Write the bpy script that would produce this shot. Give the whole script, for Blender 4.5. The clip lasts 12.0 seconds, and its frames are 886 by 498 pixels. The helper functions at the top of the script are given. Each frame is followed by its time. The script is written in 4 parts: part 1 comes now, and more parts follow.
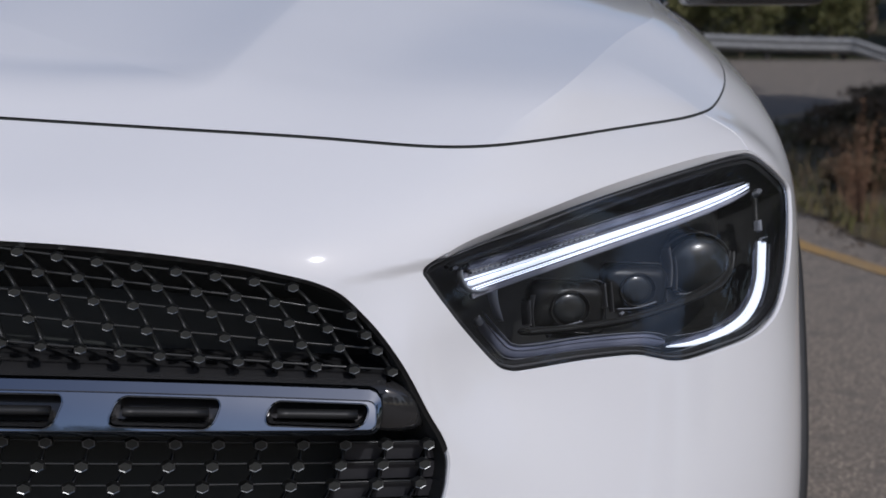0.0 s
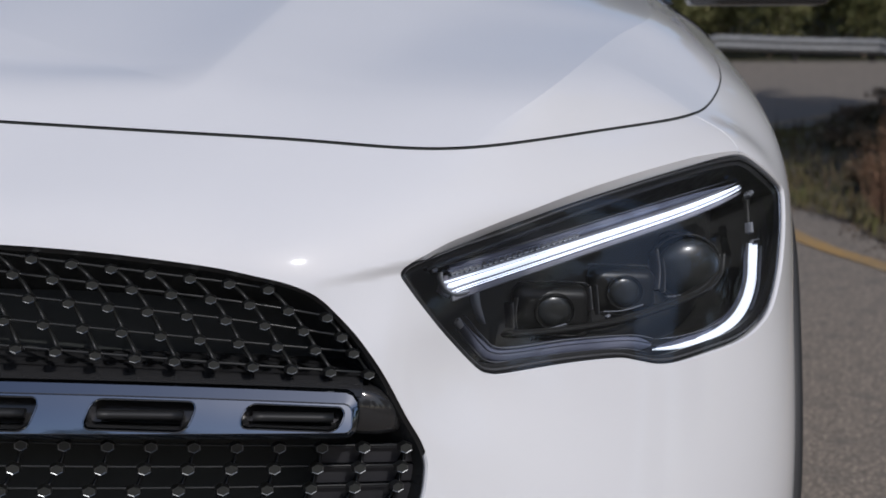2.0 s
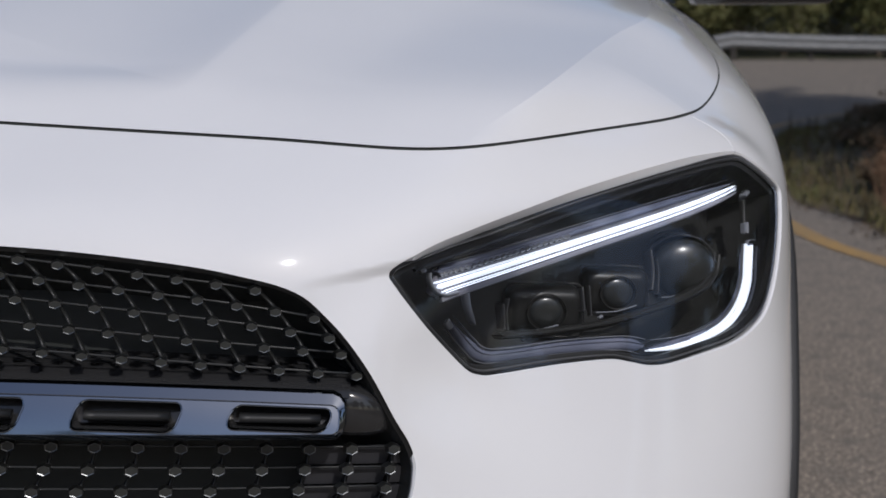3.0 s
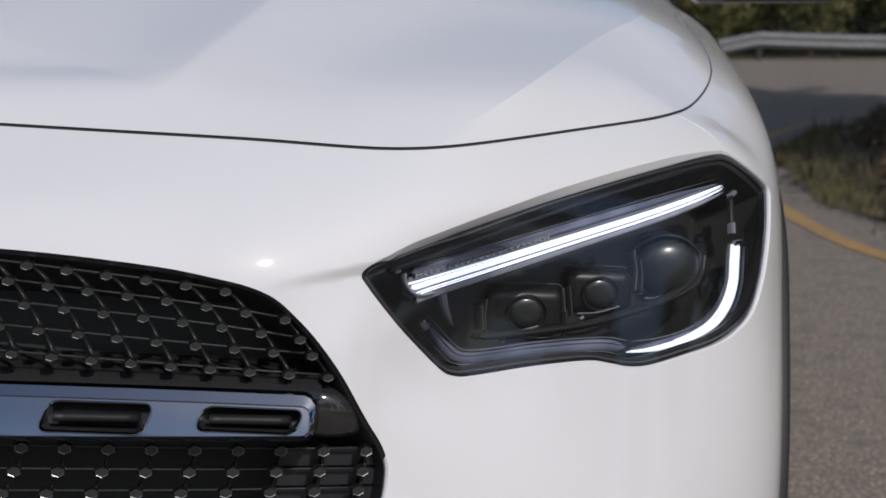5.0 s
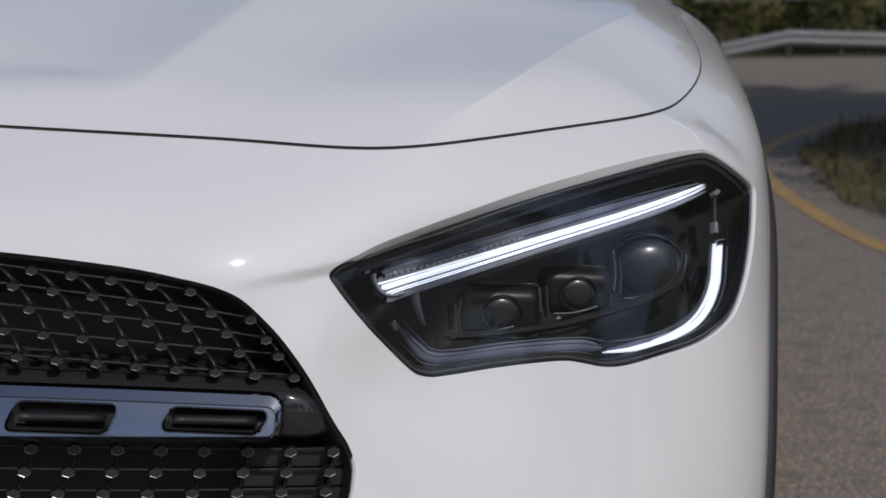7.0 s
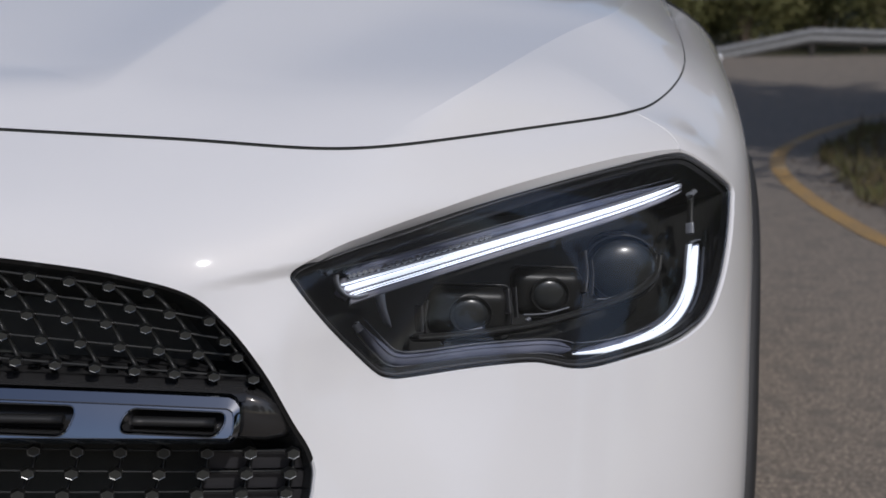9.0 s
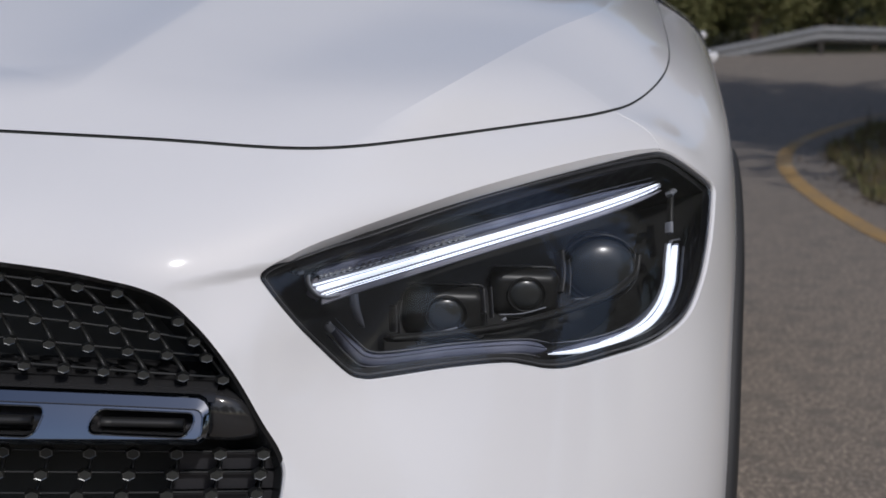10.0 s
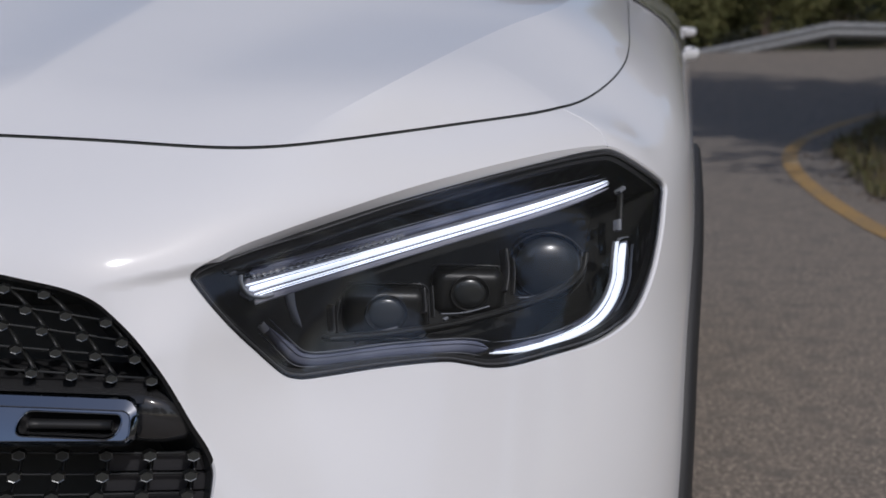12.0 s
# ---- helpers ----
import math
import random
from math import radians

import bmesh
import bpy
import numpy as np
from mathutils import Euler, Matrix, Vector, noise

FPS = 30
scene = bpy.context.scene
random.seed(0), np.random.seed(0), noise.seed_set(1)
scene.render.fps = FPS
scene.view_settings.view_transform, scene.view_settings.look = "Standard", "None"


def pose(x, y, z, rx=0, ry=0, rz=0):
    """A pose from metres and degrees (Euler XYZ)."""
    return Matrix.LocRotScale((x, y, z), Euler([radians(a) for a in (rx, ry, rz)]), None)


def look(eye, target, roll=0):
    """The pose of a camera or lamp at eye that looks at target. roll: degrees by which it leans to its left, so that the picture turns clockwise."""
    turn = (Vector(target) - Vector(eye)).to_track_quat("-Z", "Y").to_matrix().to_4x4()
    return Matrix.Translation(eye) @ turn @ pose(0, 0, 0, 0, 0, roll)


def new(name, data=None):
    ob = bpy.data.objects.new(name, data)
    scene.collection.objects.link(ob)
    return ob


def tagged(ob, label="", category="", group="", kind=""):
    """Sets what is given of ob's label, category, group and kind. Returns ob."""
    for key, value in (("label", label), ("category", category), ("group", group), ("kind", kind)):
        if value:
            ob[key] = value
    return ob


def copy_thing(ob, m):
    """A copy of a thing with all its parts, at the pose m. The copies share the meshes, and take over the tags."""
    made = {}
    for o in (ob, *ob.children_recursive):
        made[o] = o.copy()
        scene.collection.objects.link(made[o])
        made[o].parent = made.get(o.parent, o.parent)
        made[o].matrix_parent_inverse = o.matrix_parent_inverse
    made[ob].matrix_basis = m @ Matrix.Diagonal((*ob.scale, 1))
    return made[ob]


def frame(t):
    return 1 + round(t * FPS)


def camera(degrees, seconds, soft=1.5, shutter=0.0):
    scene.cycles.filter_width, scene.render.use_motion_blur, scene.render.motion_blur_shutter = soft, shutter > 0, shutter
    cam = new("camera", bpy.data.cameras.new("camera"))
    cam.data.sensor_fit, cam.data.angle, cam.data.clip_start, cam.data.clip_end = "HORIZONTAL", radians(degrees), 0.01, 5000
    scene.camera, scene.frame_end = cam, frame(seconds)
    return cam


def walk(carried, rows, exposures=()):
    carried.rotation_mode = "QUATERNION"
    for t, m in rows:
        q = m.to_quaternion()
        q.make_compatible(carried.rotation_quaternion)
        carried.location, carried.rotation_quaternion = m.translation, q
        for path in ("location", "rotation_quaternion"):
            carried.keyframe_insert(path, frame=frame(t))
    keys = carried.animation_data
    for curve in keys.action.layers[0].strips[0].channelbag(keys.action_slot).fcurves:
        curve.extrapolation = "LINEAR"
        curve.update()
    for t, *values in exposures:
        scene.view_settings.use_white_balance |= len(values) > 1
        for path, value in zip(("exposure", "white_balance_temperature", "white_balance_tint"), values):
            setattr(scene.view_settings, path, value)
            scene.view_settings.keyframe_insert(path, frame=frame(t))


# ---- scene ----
from mathutils.geometry import delaunay_2d_cdt

cam = camera(33.56, 12.0, soft=1.6)
cam.data.dof.use_dof, cam.data.dof.focus_distance, cam.data.dof.aperture_fstop = True, 1.2, 11.0
ROWS = [
    (0.0, 0.4446, -1.0255, 0.9759, 0.048, -8.571, -0.003),
    (0.5, 0.4536, -1.0238, 0.9753, 0.231, -8.537, -0.093),
    (1.0, 0.4629, -1.0223, 0.9752, 0.480, -8.521, -0.120),
    (1.5, 0.4730, -1.0203, 0.9753, 0.808, -8.513, -0.153),
    (2.0, 0.4840, -1.0184, 0.9749, 1.174, -8.485, -0.187),
    (2.5, 0.4952, -1.0160, 0.9750, 1.529, -8.493, -0.237),
    (3.0, 0.5046, -1.0131, 0.9761, 1.768, -8.550, -0.228),
    (5.0, 0.5456, -1.0032, 0.9748, 2.817, -8.535, -0.381),
    (5.5, 0.5585, -1.0020, 0.9749, 3.165, -8.545, -0.458),
    (6.0, 0.5680, -1.0000, 0.9745, 3.317, -8.539, -0.467),
    (6.5, 0.5813, -0.9979, 0.9745, 3.678, -8.553, -0.517),
    (7.0, 0.5934, -0.9950, 0.9742, 4.019, -8.560, -0.595),
    (9.0, 0.6408, -0.9837, 0.9737, 4.973, -8.573, -0.772),
    (9.5, 0.6559, -0.9799, 0.9738, 5.199, -8.598, -0.807),
    (10.0, 0.6705, -0.9767, 0.9736, 5.374, -8.618, -0.874),
    (10.5, 0.6839, -0.9727, 0.9733, 5.524, -8.635, -0.944),
    (11.0, 0.6989, -0.9694, 0.9730, 5.673, -8.652, -1.047),
    (11.5, 0.7162, -0.9669, 0.9723, 5.808, -8.653, -1.176),
    (12.0, 0.7329, -0.9634, 0.9714, 5.935, -8.652, -1.293),
]
walk(cam, [(t, pose(x, y, z, 90 + pitch, 0, yaw) @ pose(0, 0, 0, 0, 0, roll)) for t, x, y, z, yaw, pitch, roll in ROWS],
     [(0.0, -0.16, 5930, 13.2), (1.0, -0.09, 5990, 12.6), (2.5, -0.10, 6080, 12.0), (5.0, -0.01, 6250, 11.6), (5.5, -0.06, 6250, 11.4), (6.5, -0.19, 6200, 11.8), (7.0, -0.23, 6200, 11.8), (9.5, -0.15, 6150, 12.3), (12.0, -0.20, 6090, 12.9)])

# ---- light ----
SUN = Vector((0.39, -0.575, 0.715)).normalized()
world = bpy.data.worlds.new("sky")
scene.world = world
world.use_nodes = True
sky = world.node_tree.nodes.new("ShaderNodeTexSky")
sky.sky_type, sky.sun_disc = "NISHITA", False
sky.sun_elevation, sky.sun_rotation = math.asin(SUN.z), math.atan2(SUN.x, SUN.y)
sky.air_density, sky.dust_density, sky.ozone_density = 1.0, 2.0, 0.8
world.node_tree.links.new(sky.outputs[0], world.node_tree.nodes["Background"].inputs[0])
world.node_tree.nodes["Background"].inputs[1].default_value = 0.09
sun = new("sun", bpy.data.lights.new("sun", "SUN"))
sun.data.energy, sun.data.angle, sun.data.color = 2.1, radians(0.55), (1.0, 0.95, 0.88)
sun.matrix_world = look(SUN * 60, (0, 0, 0))


# ---- materials ----
def material(name, color, rough=0.5, metal=0.0, **extra):
    m = bpy.data.materials.new(name)
    m.use_nodes = True
    b = m.node_tree.nodes["Principled BSDF"]
    b.inputs["Base Color"].default_value = (*color, 1)
    b.inputs["Roughness"].default_value, b.inputs["Metallic"].default_value = rough, metal
    for key, value in extra.items():
        b.inputs[key.replace("_", " ")].default_value = value
    return m


def add_noise(m, scale, low, high, color=None, detail=6.0, bump=0.0, bump_scale=None, rough=None, coords="Object"):
    """Varies a material: a noise mixes its colour towards another, and gives relief and roughness."""
    t = m.node_tree
    b = t.nodes["Principled BSDF"]
    where = t.nodes.new("ShaderNodeTexCoord")
    n = t.nodes.new("ShaderNodeTexNoise")
    n.inputs["Scale"].default_value, n.inputs["Detail"].default_value = scale, detail
    t.links.new(where.outputs[coords], n.inputs["Vector"])
    ramp = t.nodes.new("ShaderNodeMapRange")
    ramp.inputs[1].default_value, ramp.inputs[2].default_value = low, high
    t.links.new(n.outputs["Fac"], ramp.inputs[0])
    if color:
        mix = t.nodes.new("ShaderNodeMix")
        mix.data_type = "RGBA"
        link = b.inputs["Base Color"].links
        if link:
            t.links.new(link[0].from_socket, mix.inputs[6])
        else:
            mix.inputs[6].default_value = b.inputs["Base Color"].default_value
        mix.inputs[7].default_value = (*color, 1)
        t.links.new(ramp.outputs[0], mix.inputs[0])
        t.links.new(mix.outputs[2], b.inputs["Base Color"])
    if bump:
        k = t.nodes.new("ShaderNodeBump")
        k.inputs["Strength"].default_value, k.inputs["Distance"].default_value = bump, bump_scale or 0.01
        old = b.inputs["Normal"].links
        if old:
            t.links.new(old[0].from_socket, k.inputs["Normal"])
        t.links.new(n.outputs["Fac"], k.inputs["Height"])
        t.links.new(k.outputs[0], b.inputs["Normal"])
    if rough:
        r = t.nodes.new("ShaderNodeMapRange")
        r.inputs[1].default_value, r.inputs[2].default_value = low, high
        r.inputs[3].default_value, r.inputs[4].default_value = rough
        t.links.new(n.outputs["Fac"], r.inputs[0])
        t.links.new(r.outputs[0], b.inputs["Roughness"])
    return m


PAINT = material("white_paint", (0.77, 0.77, 0.78), 0.5, Specular_IOR_Level=0.12, Coat_Weight=1.0, Coat_Roughness=0.062)
add_noise(PAINT, 3.0, 0.3, 0.7, (0.735, 0.735, 0.75), detail=3)
GLOSS_BLACK = material("gloss_black", (0.025, 0.025, 0.026), 0.14, Coat_Weight=0.5)
SATIN_BLACK = material("satin_black", (0.030, 0.030, 0.032), 0.42)
add_noise(SATIN_BLACK, 60, 0.3, 0.7, (0.028, 0.028, 0.03), rough=(0.34, 0.5))
CAVITY = material("black_plastic", (0.044, 0.047, 0.045), 0.5, Specular_IOR_Level=0.25)
RUBBER = material("black_rubber", (0.015, 0.015, 0.015), 0.5)
CLADDING = material("grey_cladding", (0.020, 0.020, 0.021), 0.6)
add_noise(CLADDING, 1500, 0.3, 0.7, (0.03, 0.03, 0.032), bump=0.15, bump_scale=0.0005, detail=2)
CHROME = material("chrome", (0.27, 0.30, 0.35), 0.08, 1.0)
add_noise(CHROME, 40, 0.3, 0.7, rough=(0.05, 0.12))
STUD = material("stud_metal", (0.24, 0.25, 0.25), 0.34, 1.0)
STUD_FACE = material("stud_face", (0.034, 0.036, 0.034), 0.3)
WIRE = material("lattice_plastic", (0.036, 0.037, 0.037), 0.25, Specular_IOR_Level=0.5)
BLADE = material("slanting_bar", (0.020, 0.021, 0.021), 0.36, Specular_IOR_Level=0.3)
PLATE = material("dark_plate", (0.034, 0.034, 0.038), 0.36, Specular_IOR_Level=0.4)
GUIDE = material("clear_guide", (0.16, 0.175, 0.245), 0.10, Coat_Weight=1.0)
add_noise(GUIDE, 18, 0.4, 0.65, (0.30, 0.32, 0.42), detail=1)
GUIDE_PALE = material("frosted_guide", (0.36, 0.35, 0.40), 0.2, Coat_Weight=1.0)
add_noise(GUIDE_PALE, 25, 0.4, 0.65, (0.29, 0.285, 0.34), detail=1)
# for clear clips and guide edges, and for painted glints round the projectors
CLIP_GLINT = material("clear_clip", (0.26, 0.27, 0.30), 0.15, Coat_Weight=1.0)
SEAL_HIGHLIGHT = material("seal_rib", (0.11, 0.11, 0.115), 0.35)
RIM = material("projector_rim", (0.04, 0.04, 0.041), 0.35)
LED = material("lit_guide", (0.9, 0.93, 1.0), 0.3)
LED.node_tree.nodes["Principled BSDF"].inputs["Emission Color"].default_value = (0.90, 0.95, 1.0, 1)
LED.node_tree.nodes["Principled BSDF"].inputs["Emission Strength"].default_value = 1.0
HOUSING = material("lamp_housing", (0.023, 0.023, 0.022), 0.38, Specular_IOR_Level=0.35)
add_noise(HOUSING, 90, 0.3, 0.7, (0.026, 0.026, 0.025), rough=(0.35, 0.55))
TYRE = material("tyre_rubber", (0.02, 0.02, 0.02), 0.75)
ALLOY = material("alloy", (0.45, 0.45, 0.46), 0.3, 1.0)


def glass_sheet(name, tint, rough=0.02, ior=1.5, haze=0.004, sheen=(0.8, 0.8, 0.8)):
    """A thin clear sheet: see-through, with a mirror's gloss that grows at a grazing angle, and a painted pale haze."""
    m = bpy.data.materials.new(name)
    m.use_nodes = True
    t = m.node_tree
    t.nodes.remove(t.nodes["Principled BSDF"])
    clear, gloss, mix, fres = (t.nodes.new("ShaderNode" + k) for k in ("BsdfTransparent", "BsdfGlossy", "MixShader", "Fresnel"))
    clear.inputs[0].default_value = (*tint, 1)
    gloss.inputs["Color"].default_value = (*sheen, 1)
    gloss.inputs["Roughness"].default_value, fres.inputs[0].default_value = rough, ior
    t.links.new(fres.outputs[0], mix.inputs[0])
    t.links.new(clear.outputs[0], mix.inputs[1])
    t.links.new(gloss.outputs[0], mix.inputs[2])
    # a little white diffuse lifts the blacks like a veil of reflected light
    haze_mix, haze_bsdf = t.nodes.new("ShaderNodeMixShader"), t.nodes.new("ShaderNodeBsdfDiffuse")
    haze_mix.inputs[0].default_value = haze
    t.links.new(mix.outputs[0], haze_mix.inputs[1])
    t.links.new(haze_bsdf.outputs[0], haze_mix.inputs[2])
    t.links.new(haze_mix.outputs[0], t.nodes["Material Output"].inputs[0])
    return m


# blue sheen and painted haze strengthen the look of reflected sky
LENS = glass_sheet("lens_plastic", (0.93, 0.94, 0.95), haze=0.007, rough=0.025, sheen=(0.66, 0.76, 0.95))
WINDOW = glass_sheet("tinted_glass", (0.12, 0.13, 0.13))


# ---- mesh tools ----
def part(name, bm, mat, parent=None, label="", smooth=True):
    """Links a bmesh as one mesh object under a thing or a part."""
    me = bpy.data.meshes.new(name)
    bm.to_mesh(me)
    bm.free()
    for m in mat if isinstance(mat, (list, tuple)) else [mat]:
        me.materials.append(m)
    for p in me.polygons:
        p.use_smooth = smooth
    ob = new(name, me)
    ob.parent = parent
    if label:
        ob["label"] = label
    return ob


def mesh_part(name, verts, faces, mat, parent=None, label="", normals=None):
    """Links plain lists as one smooth mesh, with normals of its own where they are known."""
    me = bpy.data.meshes.new(name)
    me.from_pydata([tuple(map(float, v)) for v in verts], [], [tuple(map(int, f)) for f in faces])
    me.materials.append(mat)
    for p in me.polygons:
        p.use_smooth = True
    if normals is not None:
        me.normals_split_custom_set_from_vertices([tuple(map(float, n)) for n in normals])
    ob = new(name, me)
    ob.parent = parent
    if label:
        ob["label"] = label
    return ob


def thing(name, label, category, at=(0, 0, 0), group=""):
    ob = new(name)
    ob.location = at
    ob.empty_display_size = 0.1
    return tagged(ob, label, category, group)


def box(bm, lo, hi, bevel=0.0, m=None, segments=2):
    """A bevelled box between two corners."""
    made = bmesh.ops.create_cube(bm, size=1.0)["verts"]
    for v in made:
        v.co = Vector(((lo[i] + hi[i]) / 2 + v.co[i] * (hi[i] - lo[i]) for i in range(3)))
    if bevel:
        edges = list({e for v in made for e in v.link_edges})
        made = bmesh.ops.bevel(bm, geom=edges, offset=bevel, segments=segments, affect="EDGES", profile=0.5)["verts"]
    if m:
        for v in {v for v in made}:
            v.co = m @ v.co
    return made


def tube(bm, path, radius, sides=8, closed=False, flat=None):
    """A round or flattened rod along a path. flat: (width, height) half sizes across."""
    pts = [Vector(p) for p in path]
    rings = []
    for i, p in enumerate(pts):
        a, b = (pts[i - 1] if i or closed else p), (pts[(i + 1) % len(pts)] if i < len(pts) - 1 or closed else p)
        d = (b - a).normalized()
        side = d.cross(Vector((0, 0, 1)))
        side = side.normalized() if side.length > 1e-4 else Vector((1, 0, 0))
        up = side.cross(d)
        r = radius[i] if isinstance(radius, (list, tuple)) else radius
        w, h = flat if flat else (r, r)
        rings.append([bm.verts.new(p + side * w * math.cos(k * math.tau / sides) + up * h * math.sin(k * math.tau / sides)) for k in range(sides)])
    for i in range(len(rings) - (0 if closed else 1)):
        a, b = rings[i], rings[(i + 1) % len(rings)]
        for k in range(sides):
            bm.faces.new((a[k], a[(k + 1) % sides], b[(k + 1) % sides], b[k]))
    if not closed:
        bm.faces.new(rings[0])
        bm.faces.new(rings[-1][::-1])


def smooth_line(points, per=8, closed=False):
    """A cubic spline (Catmull-Rom) through points of any dimension."""
    p = np.array(points, float)
    n = len(p)
    out = []
    for i in range(n if closed else n - 1):
        a, b, c, d = (p[(i + k) % n] if closed else p[min(max(i + k, 0), n - 1)] for k in (-1, 0, 1, 2))
        for s in np.arange(per) / per:
            out.append(0.5 * (2 * b + (c - a) * s + (2 * a - 5 * b + 4 * c - d) * s**2 + (3 * b - a - 3 * c + d) * s**3))
    if not closed:
        out.append(p[-1])
    return np.array(out)


def inside(poly, pts):
    """Which of the points lie inside a closed outline."""
    x, y = pts[:, 0], pts[:, 1]
    odd = np.zeros(len(pts), bool)
    for (x0, y0), (x1, y1) in zip(poly, np.roll(poly, -1, 0)):
        if y0 != y1:
            odd ^= ((y0 > y) != (y1 > y)) & (x < (x1 - x0) * (y - y0) / (y1 - y0) + x0)
    return odd


def near_line(poly, pts, closed=True):
    """The distance of each point from an outline."""
    best = np.full(len(pts), 1e9)
    for a, b in zip(poly if closed else poly[:-1], np.roll(poly, -1, 0) if closed else poly[1:]):
        d = b - a
        s = np.clip(((pts - a) @ d) / max(d @ d, 1e-12), 0, 1)
        best = np.minimum(best, np.linalg.norm(pts - a - s[:, None] * d, axis=1))
    return best


def sheet(low, high, step, outlines, keep, clear=0.4):
    """Triangles of a flat domain with a grid inside and the outlines as true edges. keep: which places stay."""
    gu, gv = np.meshgrid(np.arange(low[0], high[0] + step[0] / 2, step[0]), np.arange(low[1], high[1] + step[1] / 2, step[1]))
    grid = np.stack([gu.ravel(), gv.ravel()], 1)
    scale = np.array(step, float)
    for line in outlines:
        grid = grid[near_line(np.array(line) / scale, grid / scale) > clear]
    verts, edges = [Vector(g) for g in grid], []
    for line in outlines:
        k = len(verts)
        verts += [Vector(p) for p in line]
        edges += [(k + i, k + (i + 1) % len(line)) for i in range(len(line))]
    from_cdt = delaunay_2d_cdt([v / 1.0 for v in verts], edges, [], 0, 1e-6)
    uv, faces = np.array([tuple(v) for v in from_cdt[0]]), np.array([f for f in from_cdt[2] if len(f) == 3])
    faces = faces[keep(uv[faces].mean(1))]
    used = np.unique(faces)
    back = np.full(len(uv), -1)
    back[used] = np.arange(len(used))
    return uv[used], back[faces]


# ---- the car's nose: one smooth surface, from which bumper, wings and lamp lenses are cut ----
# Rows from the bonnet gap down; each runs from the centre line round the corner and back to the door.
NOSE_GAP = [(0, .166, .912), (.2, .172, .8945), (.34, .182, .8848), (.44, .196, .8765), (.52, .235, .878), (.61, .335, .883), (.69, .425, .889), (.735, .535, .899), (.77, .696, .927), (.780, .95, .967), (.787, 1.3, 1.01)]
NOSE_BROW = [(0, .085, .866), (.2, .098, .857), (.35, .12, .843), (.44, .142, .84), (.525, .192, .839), (.625, .288, .846), (.745, .432, .856), (.783, .53, .858), (.815, .68, .88), (.836, .95, .918), (.854, 1.3, .955)]
NOSE_LAMP = [(0, .025, .815), (.2, .044, .805), (.35, .075, .787), (.43, .106, .787), (.505, .163, .788), (.62, .258, .79), (.745, .378, .792), (.805, .492, .802), (.838, .65, .815), (.858, .92, .835), (.879, 1.3, .85)]
NOSE_BAR = [(0, .005, .705), (.2, .027, .703), (.35, .052, .7), (.425, .078, .7), (.495, .146, .7), (.62, .222, .695), (.745, .345, .695), (.806, .462, .7), (.84, .62, .705), (.86, .92, .71), (.879, 1.3, .72)]
NOSE_LOW = [(0, .004, .61), (.2, .026, .61), (.36, .048, .61), (.45, .07, .61), (.53, .128, .61), (.64, .205, .61), (.755, .33, .61), (.813, .455, .61), (.836, .61, .61), (.853, .92, .61), (.876, 1.3, .61)]
NOSE_BUMPER = [(0, 0, .43), (.2, .01, .43), (.37, .025, .43), (.46, .047, .43), (.54, .093, .43), (.65, .175, .43), (.755, .305, .43), (.808, .44, .43), (.822, .6, .43), (.837, .92, .43), (.863, 1.3, .43)]
NOSE_SILL = [(0, .05, .24), (.2, .07, .24), (.37, .10, .24), (.46, .125, .24), (.54, .17, .24), (.64, .25, .24), (.735, .37, .24), (.775, .48, .24), (.790, .61, .24), (.805, .92, .24), (.825, 1.3, .24)]
CENTRE, AXIS = np.array([-.07, .10, 0.0]), math.atan(.052)
NOSE = np.array([NOSE_GAP, NOSE_BROW, NOSE_LAMP, NOSE_BAR, NOSE_LOW, NOSE_BUMPER, NOSE_SILL], float)
# Columns of the bonnet's upper face, from its front edge to the windscreen: centre line, dome edge, hollow, and the fold over the wing.
BONNET = np.array([
    [(0, .168, .9145), (0, .24, .952), (0, .37, .989), (0, .62, 1.047), (0, .85, 1.090), (0, 1.28, 1.135)],
    [(.2, .174, .897), (.25, .25, .931), (.272, .375, .969), (.315, .62, 1.033), (.34, .85, 1.077), (.37, 1.28, 1.125)],
    [(.34, .184, .8873), (.375, .262, .919), (.41, .38, .9495), (.47, .615, .998), (.508, .83, 1.041), (.56, 1.28, 1.088)],
    [(.478, .2145, .8797), (.521, .27, .903), (.573, .38, .932), (.647, .61, .9705), (.700, .79, .9935), (.738, 1.28, 1.040)]], float).transpose(1, 0, 2)
NOSE[:, 0, 0] = CENTRE[0] + math.tan(AXIS) * (NOSE[:, 0, 1] - CENTRE[1])
BONNET[:, 0, 0] = CENTRE[0] + math.tan(AXIS) * (BONNET[:, 0, 1] - CENTRE[1])


def mirrored(p):
    """Points of one half of the car, on its other half. The car stands a little askew, and its centre line with it."""
    n = np.array([math.cos(AXIS), -math.sin(AXIS), 0])
    return p - 2 * ((p - CENTRE) @ n)[:, None] * n


def mirrored_way(p):
    return mirrored(p + CENTRE) - CENTRE


CAR = Matrix.Translation(CENTRE) @ Matrix.Rotation(-AXIS, 4, "Z") @ Matrix.Translation((0, -CENTRE[1], 0))


def in_world(p):
    """Points given from the car's own centre line."""
    return np.array([tuple(CAR @ Vector(q)) for q in np.asarray(p, float)])

